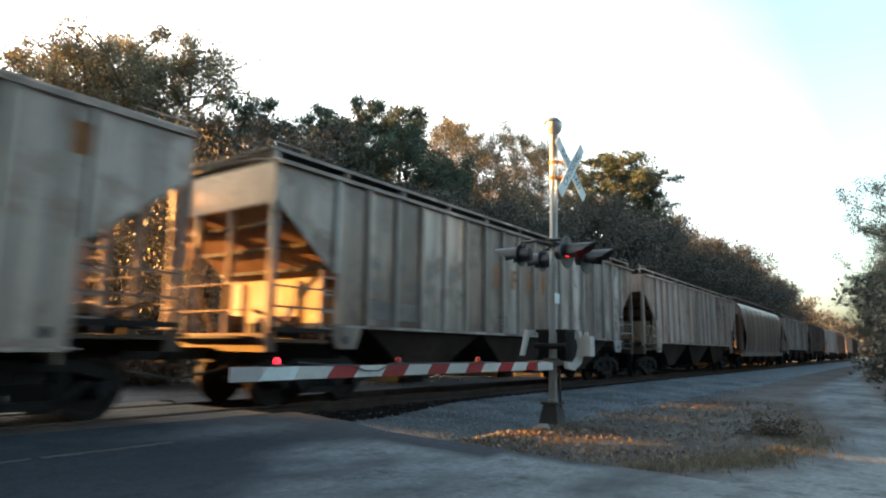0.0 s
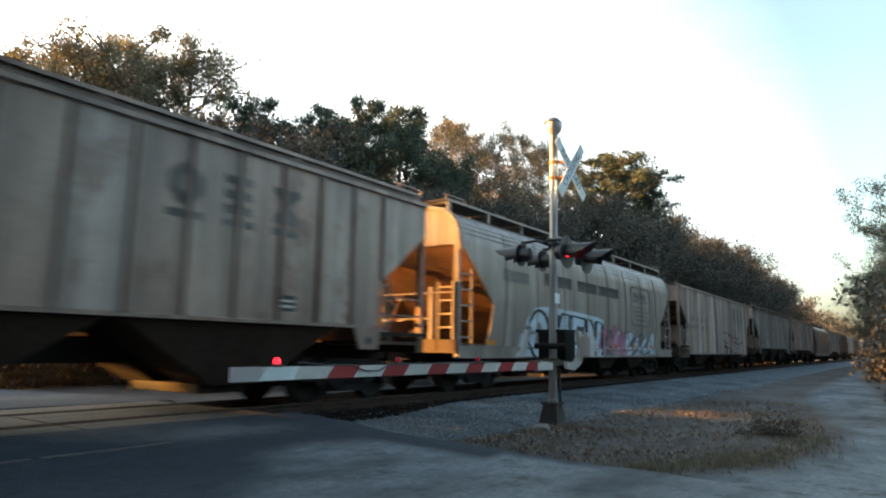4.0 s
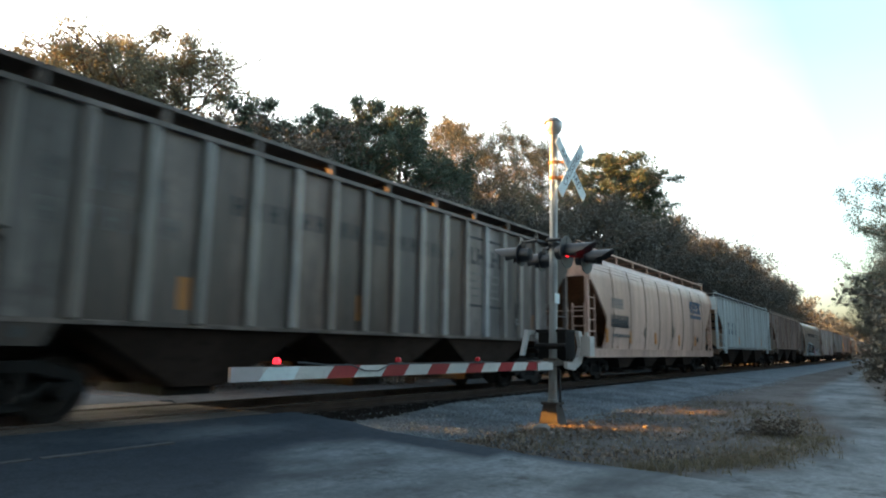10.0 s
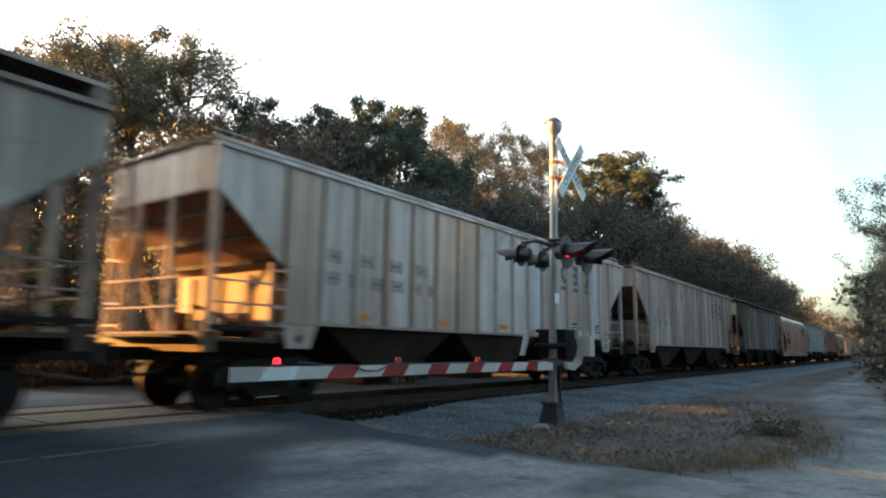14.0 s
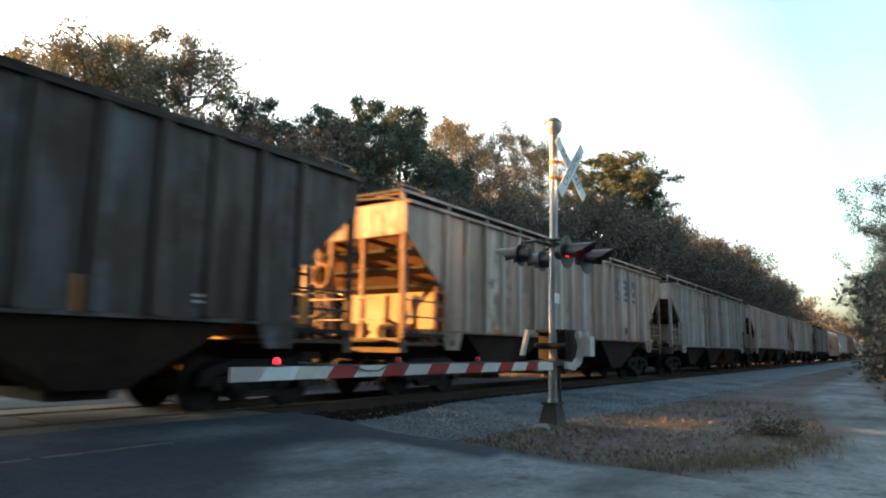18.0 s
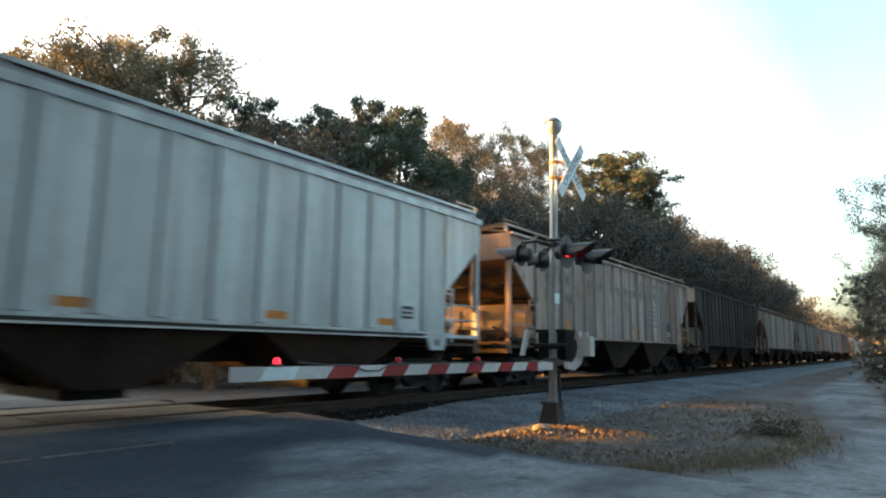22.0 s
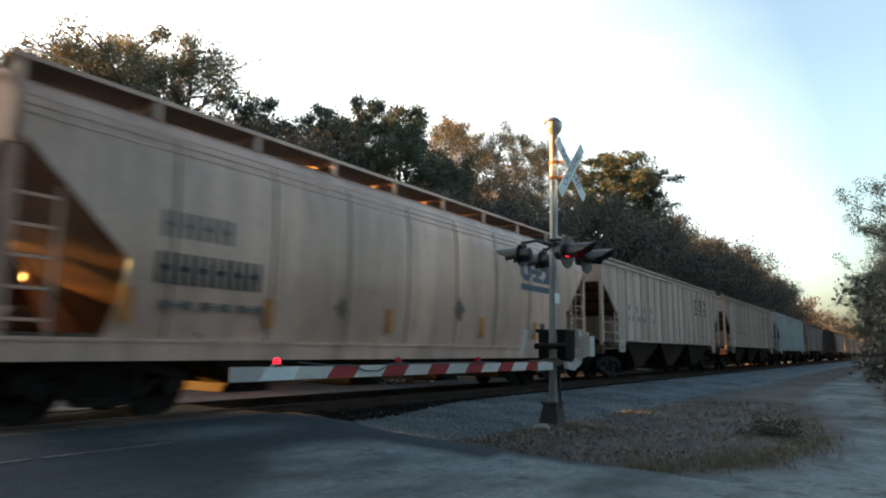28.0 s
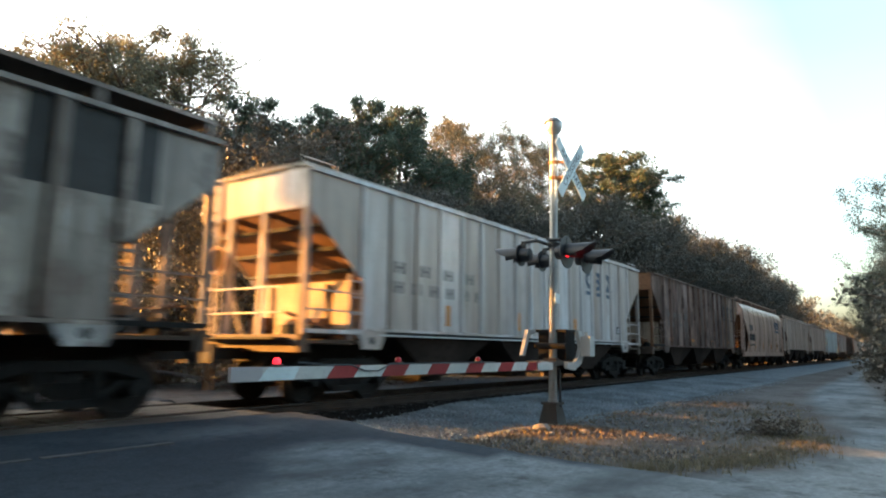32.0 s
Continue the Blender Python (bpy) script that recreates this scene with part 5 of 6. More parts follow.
# unseen low boughs past the road's end, added to keep sun off car tops
for i in range(130):
    clumps.append((rnd.uniform(-8.5, -2.8), rnd.uniform(27.5, 32.0), rnd.uniform(6.1, 9.5), rnd.uniform(0.35, 0.6)))
# lower unseen clumps, added to keep the sun off the ground there
for i in range(110):
    clumps.append((rnd.uniform(-9.0, -2.2), rnd.uniform(26.5, 30.0), rnd.uniform(0.4, 2.8), rnd.uniform(0.3, 0.5)))
for i in range(150):
    x = rnd.uniform(6.0, 20.0)
    clumps.append((x, rnd.uniform(37, 44), rnd.uniform(0.6, 9.0), rnd.uniform(0.6, 1.0)))
# unseen near-side woods further on, added to dim the far cars
for i in range(420):
    clumps.append((rnd.uniform(50, 170), rnd.uniform(-16, -5.5), rnd.uniform(0.5, 16.0), rnd.uniform(0.9, 1.4)))
woods = new("woods", leaf_mesh("woods", clumps, 80, 2.0, 0.38, M_UNDER, rnd, 0.9))
tagged(woods, "distant dusky woods along the railway, with unseen shade canopy added", "woods", "", "stuff")

# ---- grass, litter and debris on the verge ----
VERGE = ((6.45, 5.35), (6.35, 4.5), (6.1, 3.5), (6.3, 2.9), (6.7, 2.45), (7.25, 2.05), (8.0, 1.68), (8.5, 1.42), (10.0, 1.05), (12.0, 1.08), (15.6, 1.6), (19.0, 2.5), (17.6, 4.3), (12.0, 4.95), (8.0, 5.2), (7.0, 5.3))
HEM = ((6.45, 5.3), (6.4, 4.5), (6.2, 3.5), (6.42, 2.94), (6.8, 2.5), (7.35, 2.1), (8.1, 1.75), (8.6, 1.48), (10.0, 1.15), (11.5, 1.15))


def on_verge(x, y):
    inside = False
    for (a, b), (c, d) in zip(VERGE, VERGE[1:] + VERGE[:1]):
        if (b > y) != (d > y) and x < a + (y - b) / (d - b) * (c - a):
            inside = not inside
    return inside


def along(line, u):
    k = min(len(line) - 2, int(u * (len(line) - 1)))
    f = u * (len(line) - 1) - k
    return line[k][0] * (1 - f) + line[k + 1][0] * f, line[k][1] * (1 - f) + line[k + 1][1] * f


DRIFTS = ((6.7, 5.97), (6.84, 5.05), (7.13, 4.7), (7.84, 4.68), (8.48, 4.58), (8.95, 4.5), (9.61, 4.43), (9.81, 3.99), (9.96, 3.42))
def verge_mesh(name, count, material, seed, blade):
    """Grass thickest along the sandy hem of the verge; leaves thickest in a drift past the mast."""
    rnd = random.Random(seed)
    v, f = [], []
    while len(f) < count:
        x, y = 6.3 + 13 * rnd.random() ** 1.4, rnd.uniform(1.0, 5.9)
        if len(f) < count * (0.5 if blade else 0.42):
            x, y = along(HEM if blade else DRIFTS, rnd.random())
            x, y = x + rnd.gauss(0, 0.16), y + rnd.gauss(0, 0.2 if blade else 0.11)
        elif not on_verge(x, y) or noise.noise((x * 0.9, y * 0.9, seed)) < rnd.uniform(-0.3, 0.45):
            continue
        z = max(rise(x, y), float(np.interp(y, [p[0] for p in profile], [p[1] for p in profile])) if y > TRACK - 5.0 and x > 7.0 else -9.0)
        k = len(v)
        if blade:
            for _ in range(5):
                h, a, lean = rnd.uniform(0.02, 0.11), rnd.uniform(0, 6.28), rnd.uniform(0.02, 0.09)
                bx, by = x + rnd.uniform(-0.05, 0.05), y + rnd.uniform(-0.05, 0.05)
                k = len(v)
                v += [(bx - 0.005 * math.sin(a), by + 0.005 * math.cos(a), z - 0.01), (bx + 0.005 * math.sin(a), by - 0.005 * math.cos(a), z - 0.01), (bx + lean * math.cos(a), by + lean * math.sin(a), z + h)]
                f.append((k, k + 1, k + 2))
        else:
            a, r = rnd.uniform(0, 6.28), rnd.uniform(0.010, 0.032)
            c, s = r * math.cos(a), r * math.sin(a)
            v += [(x + c, y + s, z + 0.012), (x - s * 0.6, y + c * 0.6, z + rnd.uniform(0.01, 0.05)), (x - c, y - s, z + 0.012), (x + s * 0.6, y - c * 0.6, z + rnd.uniform(0.01, 0.07))]
            f.append((k, k + 1, k + 2, k + 3))
    me = bpy.data.meshes.new(name)
    me.from_pydata(v, [], f)
    me.materials.append(material)
    return me


tagged(new("grass", verge_mesh("grass", 11000, M_GRASS, 2, True)), "thin dry straw-coloured grass on the verge", "grass", "", "stuff")
tagged(new("leaf_litter", verge_mesh("leaf_litter", 5200, M_LITTER, 9, False)), "brown fallen leaves on the verge", "leaf litter", "", "stuff")


def scatter(name, count, material, seed, label):
    """Small grit lying loose on sand and verge."""
    rnd = random.Random(seed)
    v, fs = [], []
    while len(fs) < count * 8:
        x, y = 6.9 + 12 * rnd.random() ** 1.3, rnd.uniform(1.9, 5.2)
        if noise.noise((x * 0.7, y * 0.7, seed)) < rnd.uniform(-0.45, 0.4):
            continue
        r = 0.006 + 0.016 * rnd.random() ** 3
        base = rise(x, y)
        if x < road_edge(y) + 0.5 + 0.6 * max(0.0, 3.2 - y):
            continue
        k, a = len(v), rnd.uniform(0, 6.28)
        ring = [(x + r * rnd.uniform(0.7, 1.3) * math.cos(a + 1.571 * j), y + r * rnd.uniform(0.7, 1.3) * math.sin(a + 1.571 * j), base + r * 0.3) for j in range(4)]
        v += ring + [(x, y, base + r * rnd.uniform(0.7, 1.1)), (x, y, base - r * 0.5)]
        fs += [(k + j, k + (j + 1) % 4, k + 4) for j in range(4)] + [(k + (j + 1) % 4, k + j, k + 5) for j in range(4)]
    me = bpy.data.meshes.new(name)
    me.from_pydata(v, [], fs)
    me.materials.append(material)
    tagged(new(name, me), label, "gravel", "", "stuff")


scatter("gravel", 900, M_STONE, 31, "loose pale grit on sand and verge")
scatter("debris", 1500, M_CONC, 37, "dark crumbs of bark and clinker on the verge")


def stone(x, y, r, seed, label):
    """A rough lump half sunk in the ground."""
    rnd = random.Random(seed)
    bm = bmesh.new()
    bmesh.ops.create_icosphere(bm, subdivisions=2, radius=r)
    for v in bm.verts:
        v.co *= 1 + 0.35 * noise.noise(v.co * (2.2 / r) + Vector((seed, 0, 0)))
        v.co.z *= 0.6
    me = bpy.data.meshes.new("stone")
    bm.to_mesh(me)
    bm.free()
    me.materials.append(M_RUBBLE)
    ob = tagged(new("stone", me), label, "stone", "stones on the verge")
    ob.matrix_basis = pose(x, y, rise(x, y) + r * 0.25, 0, 0, rnd.uniform(0, 360))


M_RUBBLE = plain("pale broken concrete", (0.30, 0.28, 0.25), 0.9, 0, 0.35, 5, 0.4)
for i, (x, y, r) in enumerate(((8.9, 4.55, 0.15), (8.75, 4.30, 0.06), (9.3, 4.0, 0.07), (6.55, 5.35, 0.06), (6.75, 5.2, 0.08), (6.9, 5.12, 0.05), (10.9, 3.6, 0.05), (12.4, 2.9, 0.07), (8.0, 3.55, 0.045))):
    stone(x, y, r, 40 + i, "small broken lump of pale concrete in dry grass")


# ---- the train ----
PAINT = car_paint("railcar paint", (0.42, 0.38, 0.33))
# Bays nearly black: shade under the car is put into the grime colour.
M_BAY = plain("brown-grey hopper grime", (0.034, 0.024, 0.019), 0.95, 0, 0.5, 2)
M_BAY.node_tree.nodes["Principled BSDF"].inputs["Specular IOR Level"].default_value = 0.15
LONG = ribbed_hopper(17.0, 9.26, 18, paint=PAINT, z_bot=1.41)
FLUSH = ribbed_hopper(17.0, 9.26, 18, paint=PAINT, z_bot=1.31, z_top=4.20, board=4.34, under=M_BOARDTAN, chord=0.06)
TALL = ribbed_hopper(17.0, 9.26, 18, paint=PAINT, z_bot=1.40, z_top=4.17, board=4.32, rib_w=0.16)
LOW = ribbed_hopper(17.0, 9.26, 18, paint=PAINT, z_bot=1.42, board=4.22, under=M_BOARDTAN, rib_w=0.15, rib_d=0.06)
TANTOP = ribbed_hopper(17.0, 9.26, 18, paint=PAINT, z_bot=1.42, board=4.32, under=M_BOARDTAN, rib_w=0.10, rib_d=0.07)
SHORT = ribbed_hopper(16.5, 9.02, 17, rib_w=0.17, rib_d=0.10, paint=PAINT, hatches=3, z_bot=1.30, board=4.40, z_top=4.04)
DEEP = ribbed_hopper(16.5, 9.02, 15, rib_w=0.11, rib_d=0.06, paint=PAINT, hatches=3, z_bot=0.96, z_top=4.04, board=4.16, under=M_BOARDTAN)
WIDE = ribbed_hopper(16.5, 9.02, 15, rib_w=0.12, rib_d=0.09, paint=PAINT, hatches=3, z_bot=1.28, z_top=4.22, board=None, chord=0.03)
PALE = ribbed_hopper(17.05, 9.28, 18, rib_w=0.20, rib_d=0.05, sill=True, paint=PAINT, chord=0.11, z_top=4.10, board=4.35, under=M_BOARDGREY)
SNOW = ribbed_hopper(17.05, 9.28, 18, rib_w=0.20, rib_d=0.05, sill=True, paint=PAINT, chord=0.04, z_top=4.06, board=4.33)
EVEN = ribbed_hopper(17.05, 9.28, 18, rib_w=0.16, rib_d=0.05, sill=True, paint=PAINT, chord=0.05, z_top=4.12, board=4.24, under=M_BOARDGREY)
ROUND = smooth_hopper(16.35, 8.94, PAINT)


DULL = {}
def paint_of(name, base, rust, grime, seed, **more):
    """The paint of a car's sides, and the same gone dull on its open ends."""
    side = car_paint(name, base, rust, grime, seed=seed, **more)
    DULL[side] = car_paint(name + ", dull", base, rust, grime, seed=seed, **{**more, "coat": 0.0, "gloss": (0.75, 0.95)})
    return side
ENDS = ("bulkhead", "end_p", "end_l", "end_a", "cross_walk", "side_ladder", "side_rail", "grab_rail", "brace", "brake_shaft")


P_BEIGE = paint_of("beige grey car paint", (0.50, 0.418, 0.375), 0.35, 0.5, 1.0, bands=0.35, band_colour=(0.20, 0.145, 0.12), patchy=0.85)
P_GREYTAN = paint_of("dusty tan car paint", (0.43, 0.342, 0.30), 0.4, 0.5, 2.0, bands=0.45, band_colour=(0.15, 0.105, 0.088), patchy=0.7)
P_CREAM = paint_of("cream car paint", (0.57, 0.462, 0.385), 0.08, 0.30, 3.0, brown=0.16, patchy=0.3)
P_CREAM2 = paint_of("rain-streaked cream car paint", (0.54, 0.435, 0.358), 0.22, 0.4, 4.0, fade=(0.85, 1.0, 1.22), contrast=1.2, patchy=0.8)
P_TAN = paint_of("warm tan car paint", (0.55, 0.37, 0.29), 0.05, 0.22, 5.0, brown=0.1, patchy=0.0)
P_TANOLD = paint_of("dusty grey-tan car paint", (0.30, 0.258, 0.225), 0.12, 0.45, 6.0, brown=0.2, patchy=0.0)
P_WHITE = paint_of("bluish white car paint", (0.49, 0.56, 0.57), 0.05, 0.28, 7.0, brown=0.08, patchy=0.15)
P_DARK = paint_of("sooty grey car paint", (0.15, 0.13, 0.12), 0.35, 0.7, 8.0, contrast=1.5, coat=0.15, bands=0.7, band_colour=(0.05, 0.042, 0.04), shine=0.4, fade=(1.05, 1.0, 0.98), grime_colour=(0.045, 0.038, 0.036), rust_colour=(0.06, 0.043, 0.042), patchy=1.0)
P_GREY = paint_of("light grey car paint", (0.418, 0.389, 0.362), 0.3, 0.5, 9.0, bands=0.4, band_colour=(0.16, 0.125, 0.11), patchy=0.7)
P_BLEAK = paint_of("grey-blue and brown weathered car paint", (0.085, 0.085, 0.09), 0.45, 0.6, 10.0, fade=(0.95, 1.1, 1.22), contrast=2.2, coat=0.05, gloss=(0.5, 0.8), bands=0.85, shine=0.3, patchy=1.25, grime_colour=(0.03, 0.026, 0.026), rust_colour=(0.06, 0.04, 0.036))
P_RUST = paint_of("rust-brown car paint", (0.265, 0.187, 0.16), 0.6, 0.5, 11.0, contrast=1.5, coat=0.08, bands=0.8, band_colour=(0.045, 0.032, 0.028), shine=0.35, gloss=(0.4, 0.65), patchy=0.9, grime_colour=(0.05, 0.04, 0.036), rust_colour=(0.07, 0.043, 0.034))
P_PATCH = paint_of("grey car paint with brown patches", (0.394, 0.362, 0.336), 0.6, 0.6, 12.0, bands=0.65, band_colour=(0.11, 0.075, 0.062), contrast=1.35, patchy=1.35, rust_colour=(0.13, 0.085, 0.07))
P_OFFWHITE = paint_of("off-white car paint", (0.59, 0.53, 0.49), 0.15, 0.35, 13.0, fade=(0.9, 0.98, 1.08), contrast=1.25, patchy=0.55)
P_BROWN = paint_of("mauve-brown car paint", (0.20, 0.155, 0.137), 0.25, 0.45, 14.0)
P_DUSTY = paint_of("brown-dusted beige car paint", (0.394, 0.292, 0.241), 0.45, 0.5, 21.0, bands=0.5, band_colour=(0.15, 0.10, 0.08), contrast=1.4, patchy=1.0, rust_colour=(0.12, 0.078, 0.06))

M_MAROON = plain("faded maroon spray paint", (0.13, 0.05, 0.05), 0.7, 0.0, 0.3, 3)
# Pale posts carry less dirt; light-and-shade contrast of the ribs is painted in too.
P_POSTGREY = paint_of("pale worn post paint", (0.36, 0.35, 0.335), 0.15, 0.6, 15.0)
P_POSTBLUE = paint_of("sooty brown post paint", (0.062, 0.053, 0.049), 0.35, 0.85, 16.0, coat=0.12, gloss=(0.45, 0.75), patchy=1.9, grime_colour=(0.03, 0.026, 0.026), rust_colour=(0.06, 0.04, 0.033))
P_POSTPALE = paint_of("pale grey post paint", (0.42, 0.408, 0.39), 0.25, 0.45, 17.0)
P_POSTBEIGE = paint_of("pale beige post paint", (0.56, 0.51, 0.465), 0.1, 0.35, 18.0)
CARS = []


def couple(proto, rear, front, paint, label, posts=None):
    """A car between two couplings, given where those stand at 0 s."""
    at = pose((rear + front) / 2, TRACK, 0)
    car = copy_thing(proto, at)
    for ob in car.children_recursive:
        if ob.type == "MESH" and ob.data.materials and ob.data.materials[0] == PAINT:
            ob.material_slots[0].link = "OBJECT"
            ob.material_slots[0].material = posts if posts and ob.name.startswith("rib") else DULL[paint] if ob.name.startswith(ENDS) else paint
        if ob.name.startswith("slope_sheet") and paint not in (P_WHITE, P_TAN) or ob.name.startswith("bulkhead") and paint in (P_DARK, P_BLEAK, P_RUST):
            ob.material_slots[0].link = "OBJECT"
            ob.material_slots[0].material = M_ENDS
            tagged(ob, "rust-brown " + ("bulkhead sheet" if ob.name.startswith("b") else "sloping end sheet"))
        if ob.name.startswith("end_side_sill") and paint not in (P_WHITE, P_OFFWHITE, P_TAN):
            ob.material_slots[0].link = "OBJECT"
            ob.material_slots[0].material = M_STEEL
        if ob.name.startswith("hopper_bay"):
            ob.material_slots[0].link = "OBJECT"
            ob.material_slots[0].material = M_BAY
        if ob.name.startswith("running_board") and paint is P_TANOLD:
            ob.material_slots[0].link = "OBJECT"
            ob.material_slots[0].material = M_BOARD
        # dark cars take the pale tan here too, so their ends look sunlit
        if ob.name.startswith("end_panel") and paint in (P_DARK, P_BLEAK, P_PATCH):
            ob.material_slots[0].material = M_BULK
        if ob.name.startswith("end_p") and paint is P_RUST:
            ob.material_slots[0].material = M_ENDS
    tagged(car, label, "railcar", "cars of the train")
    CARS.append((car, at))
    return car


ROUND_SKIN = ((0.80, -1.56), (1.03, -1.56), (1.04, -1.592), (1.09, -1.592), (1.10, -1.486), (1.6, -1.56), (2.3, -1.60), (3.0, -1.59), (3.55, -1.55), (3.92, -1.46))
def skin_y(z):
    """How far out the rounded side lies at a height."""
    return float(np.interp(z, [p[0] for p in ROUND_SKIN], [p[1] for p in ROUND_SKIN]))


def letters(car, x, n, pitch, w, z, h, material, label, rows=3):
    """Bars in the place of letters, one part to each letter."""
    y = car["face"] if car["half"] > 8.2 else -1.60
    s = Shape()
    s.box(0, w * 0.34, y - 0.004, y + 0.014, z, z + h).box(w * 0.66, w, y - 0.004, y + 0.014, z, z + h)
    s.box(w * 0.34, w * 0.66, y - 0.004, y + 0.014, z + h * 0.42, z + h * 0.60)
    if rows > 2:
        s.box(w * 0.34, w * 0.66, y - 0.004, y + 0.014, z + h * 0.86, z + h)
    me = s.mesh("lettering")
    for i in range(n):
        part("lettering", me, material, car, label).matrix_basis = pose(x + i * pitch, 0, 0)


def block(car, x, w, z, h, material, label, name="lettering"):
    y = car["face"] if car["half"] > 8.2 else min(skin_y(z), skin_y(z + h)) - 0.006
    return part(name, Shape().box(x, x + w, y - 0.006, y + 0.014, z, z + h), material, car, label)


def mark_shapes(x, w, z0, z1, y0, y1):
    """Three bold plain shapes in a row: a ring, a stack of bars on a stem and an hourglass."""
    h, k = z1 - z0, 0.3 * w
    ring, m = Shape(), (z0 + z1) / 2
    turn = [(math.cos(radians(22.5 + 45 * i)), math.sin(radians(22.5 + 45 * i))) for i in range(8)]
    for (a, b), (c, d) in zip(turn, turn[1:] + turn[:1]):
        ring.prism([(x[0] + w / 2 + u * q * w * 0.54, m + v * q * h * 0.54) for u, v, q in ((a, b, 1), (c, d, 1), (c, d, 0.46), (a, b, 0.46))], "y", y0, y1)
    bars, a = Shape(), x[1]
    for z in (z0, z0 + 0.39 * h, z0 + 0.78 * h):
        bars.box(a, a + w * 0.9, y0, y1, z, z + 0.22 * h)
    bars.box(a + w * 0.3, a + w * 0.6, y0 + 0.001, y1, z0 + 0.2 * h, z0 + 0.8 * h)
    glass, a = Shape(), x[2]
    glass.prism([(a, z0), (a + w, z0), (a + w, z0 + 0.16 * h), (a + w * 0.62, m), (a + w, z1 - 0.16 * h), (a + w, z1), (a, z1), (a, z1 - 0.16 * h), (a + w * 0.38, m), (a, z0 + 0.16 * h)], "y", y0, y1)
    return ring, bars, glass


def big_mark(car, material, x=3.4, pitch=0.86):
    """Three large marks on neighbouring panels with a bar beneath each."""
    y = car["face"]
    xs = [x - 0.03 + i * pitch for i in range(3)]
    for s, a in zip(mark_shapes(xs, 0.56, 3.0, 3.6, y - 0.004, y + 0.014), xs):
        s.box(a - 0.01, a + 0.57, y - 0.004, y + 0.014, 2.80, 2.92)
        part("lettering", s, material, car, "large dark mark, underlined")


def small_marks(car, material, x=-6.2):
    letters(car, x, 4, 0.86, 0.34, 2.50, 0.24, material, "faded car marking", 2)
    letters(car, x, 6, 0.60, 0.30, 2.10, 0.24, material, "faded car marking", 2)


def plates(car, xs=(4.1, 5.9), z=1.58):
    for x in xs:
        p = block(car, x, 0.36, z, 0.26, M_PLATE, "black stencil panel with white bars", "stencil_panel")
        y = car["face"] if car["half"] > 8.2 else -1.60
        part("stencil_bars", Shape().box(x + 0.04, x + 0.32, y - 0.009, y, z + 0.15, z + 0.19).box(x + 0.04, x + 0.32, y - 0.009, y, z + 0.06, z + 0.10), M_PLATEWHITE, p)


def strips(car, upright, xs, z=1.45):
    for x in xs:
        block(car, x, 0.17 if upright else 0.46, z, 0.46 if upright else 0.13, M_ORANGE, "amber reflective strip", "reflector")


def emblem(car, x0, x1, z0, z1, material, y):
    """A rounded frame with a row of bold strokes and thin lines beneath."""
    s = Shape()
    ring = [(x0 + 0.25, z0), (x1 - 0.25, z0), (x1 - 0.07, z0 + 0.07), (x1, z0 + 0.25), (x1, z1 - 0.25), (x1 - 0.07, z1 - 0.07), (x1 - 0.25, z1), (x0 + 0.25, z1), (x0 + 0.07, z1 - 0.07), (x0, z1 - 0.25), (x0, z0 + 0.25), (x0 + 0.07, z0 + 0.07)]
    for (a, b), (c, d) in zip(ring, ring[1:] + ring[:1]):
        u = Vector((c - a, d - b)).normalized() * 0.02
        n = Vector((-u.y, u.x)).normalized() * 0.06
        s.prism([(a - u.x, b - u.y), (c + u.x, d + u.y), (c + u.x + n.x, d + u.y + n.y), (a - u.x + n.x, b - u.y + n.y)], "y", y - 0.004, y + 0.014)
    em = part("emblem", s, material, car, "rounded emblem outline")
    w, zm = (x1 - x0 - 0.6) / 5, z0 + 0.60 * (z1 - z0)
    for i in range(5):
        a = x0 + 0.3 + i * w
        b = Shape().box(a, a + 0.32 * w, y - 0.004, y + 0.014, zm, zm + 0.24 * (z1 - z0))
        if i % 2:
            b.box(a + 0.32 * w, a + 0.85 * w, y - 0.003, y + 0.014, zm + 0.16, zm + 0.26)
        else:
            b.box(a + 0.32 * w, a + 0.8 * w, y - 0.003, y + 0.014, zm, zm + 0.1)
        part("emblem_bar", b, material, em)
    for i in range(4):
        z = z0 + (0.14 + 0.105 * i) * (z1 - z0)
        part("emblem_bar", Shape().box(x0 + 0.3, x1 - 0.3 - 0.2 * (i % 2), y - 0.004, y + 0.014, z, z + 0.05), M_LETTERFADE, em)


def family(car, material):
    """A framed emblem and a long word line in bars."""
    y = car["face"]
    emblem(car, 2.5, 4.7, 2.0, 3.68, material, y)
    for x, n in ((-3.8, 6), (-1.5, 5), (0.2, 6)):
        letters(car, x, n, 0.34, 0.21, 2.98, 0.30, material, "long line of dark lettering", 2)
    letters(car, -6.5, 4, 0.45, 0.25, 2.95, 0.32, M_LETTERFADE, "faded car marking", 2)
    letters(car, -6.5, 5, 0.40, 0.25, 2.45, 0.30, M_LETTERFADE, "faded car marking", 2)
    p = block(car, 4.95, 0.46, 1.58, 0.62, M_PLATE, "black stencil panel with white bars", "stencil_panel")
    part("stencil_bars", Shape().box(5.0, 5.36, y - 0.009, y, 1.66, 1.70).box(5.0, 5.36, y - 0.009, y, 1.76, 1.80).box(5.0, 5.02, y - 0.009, y, 1.62, 1.84).box(5.34, 5.36, y - 0.009, y, 1.62, 1.84), M_PLATEWHITE, p)


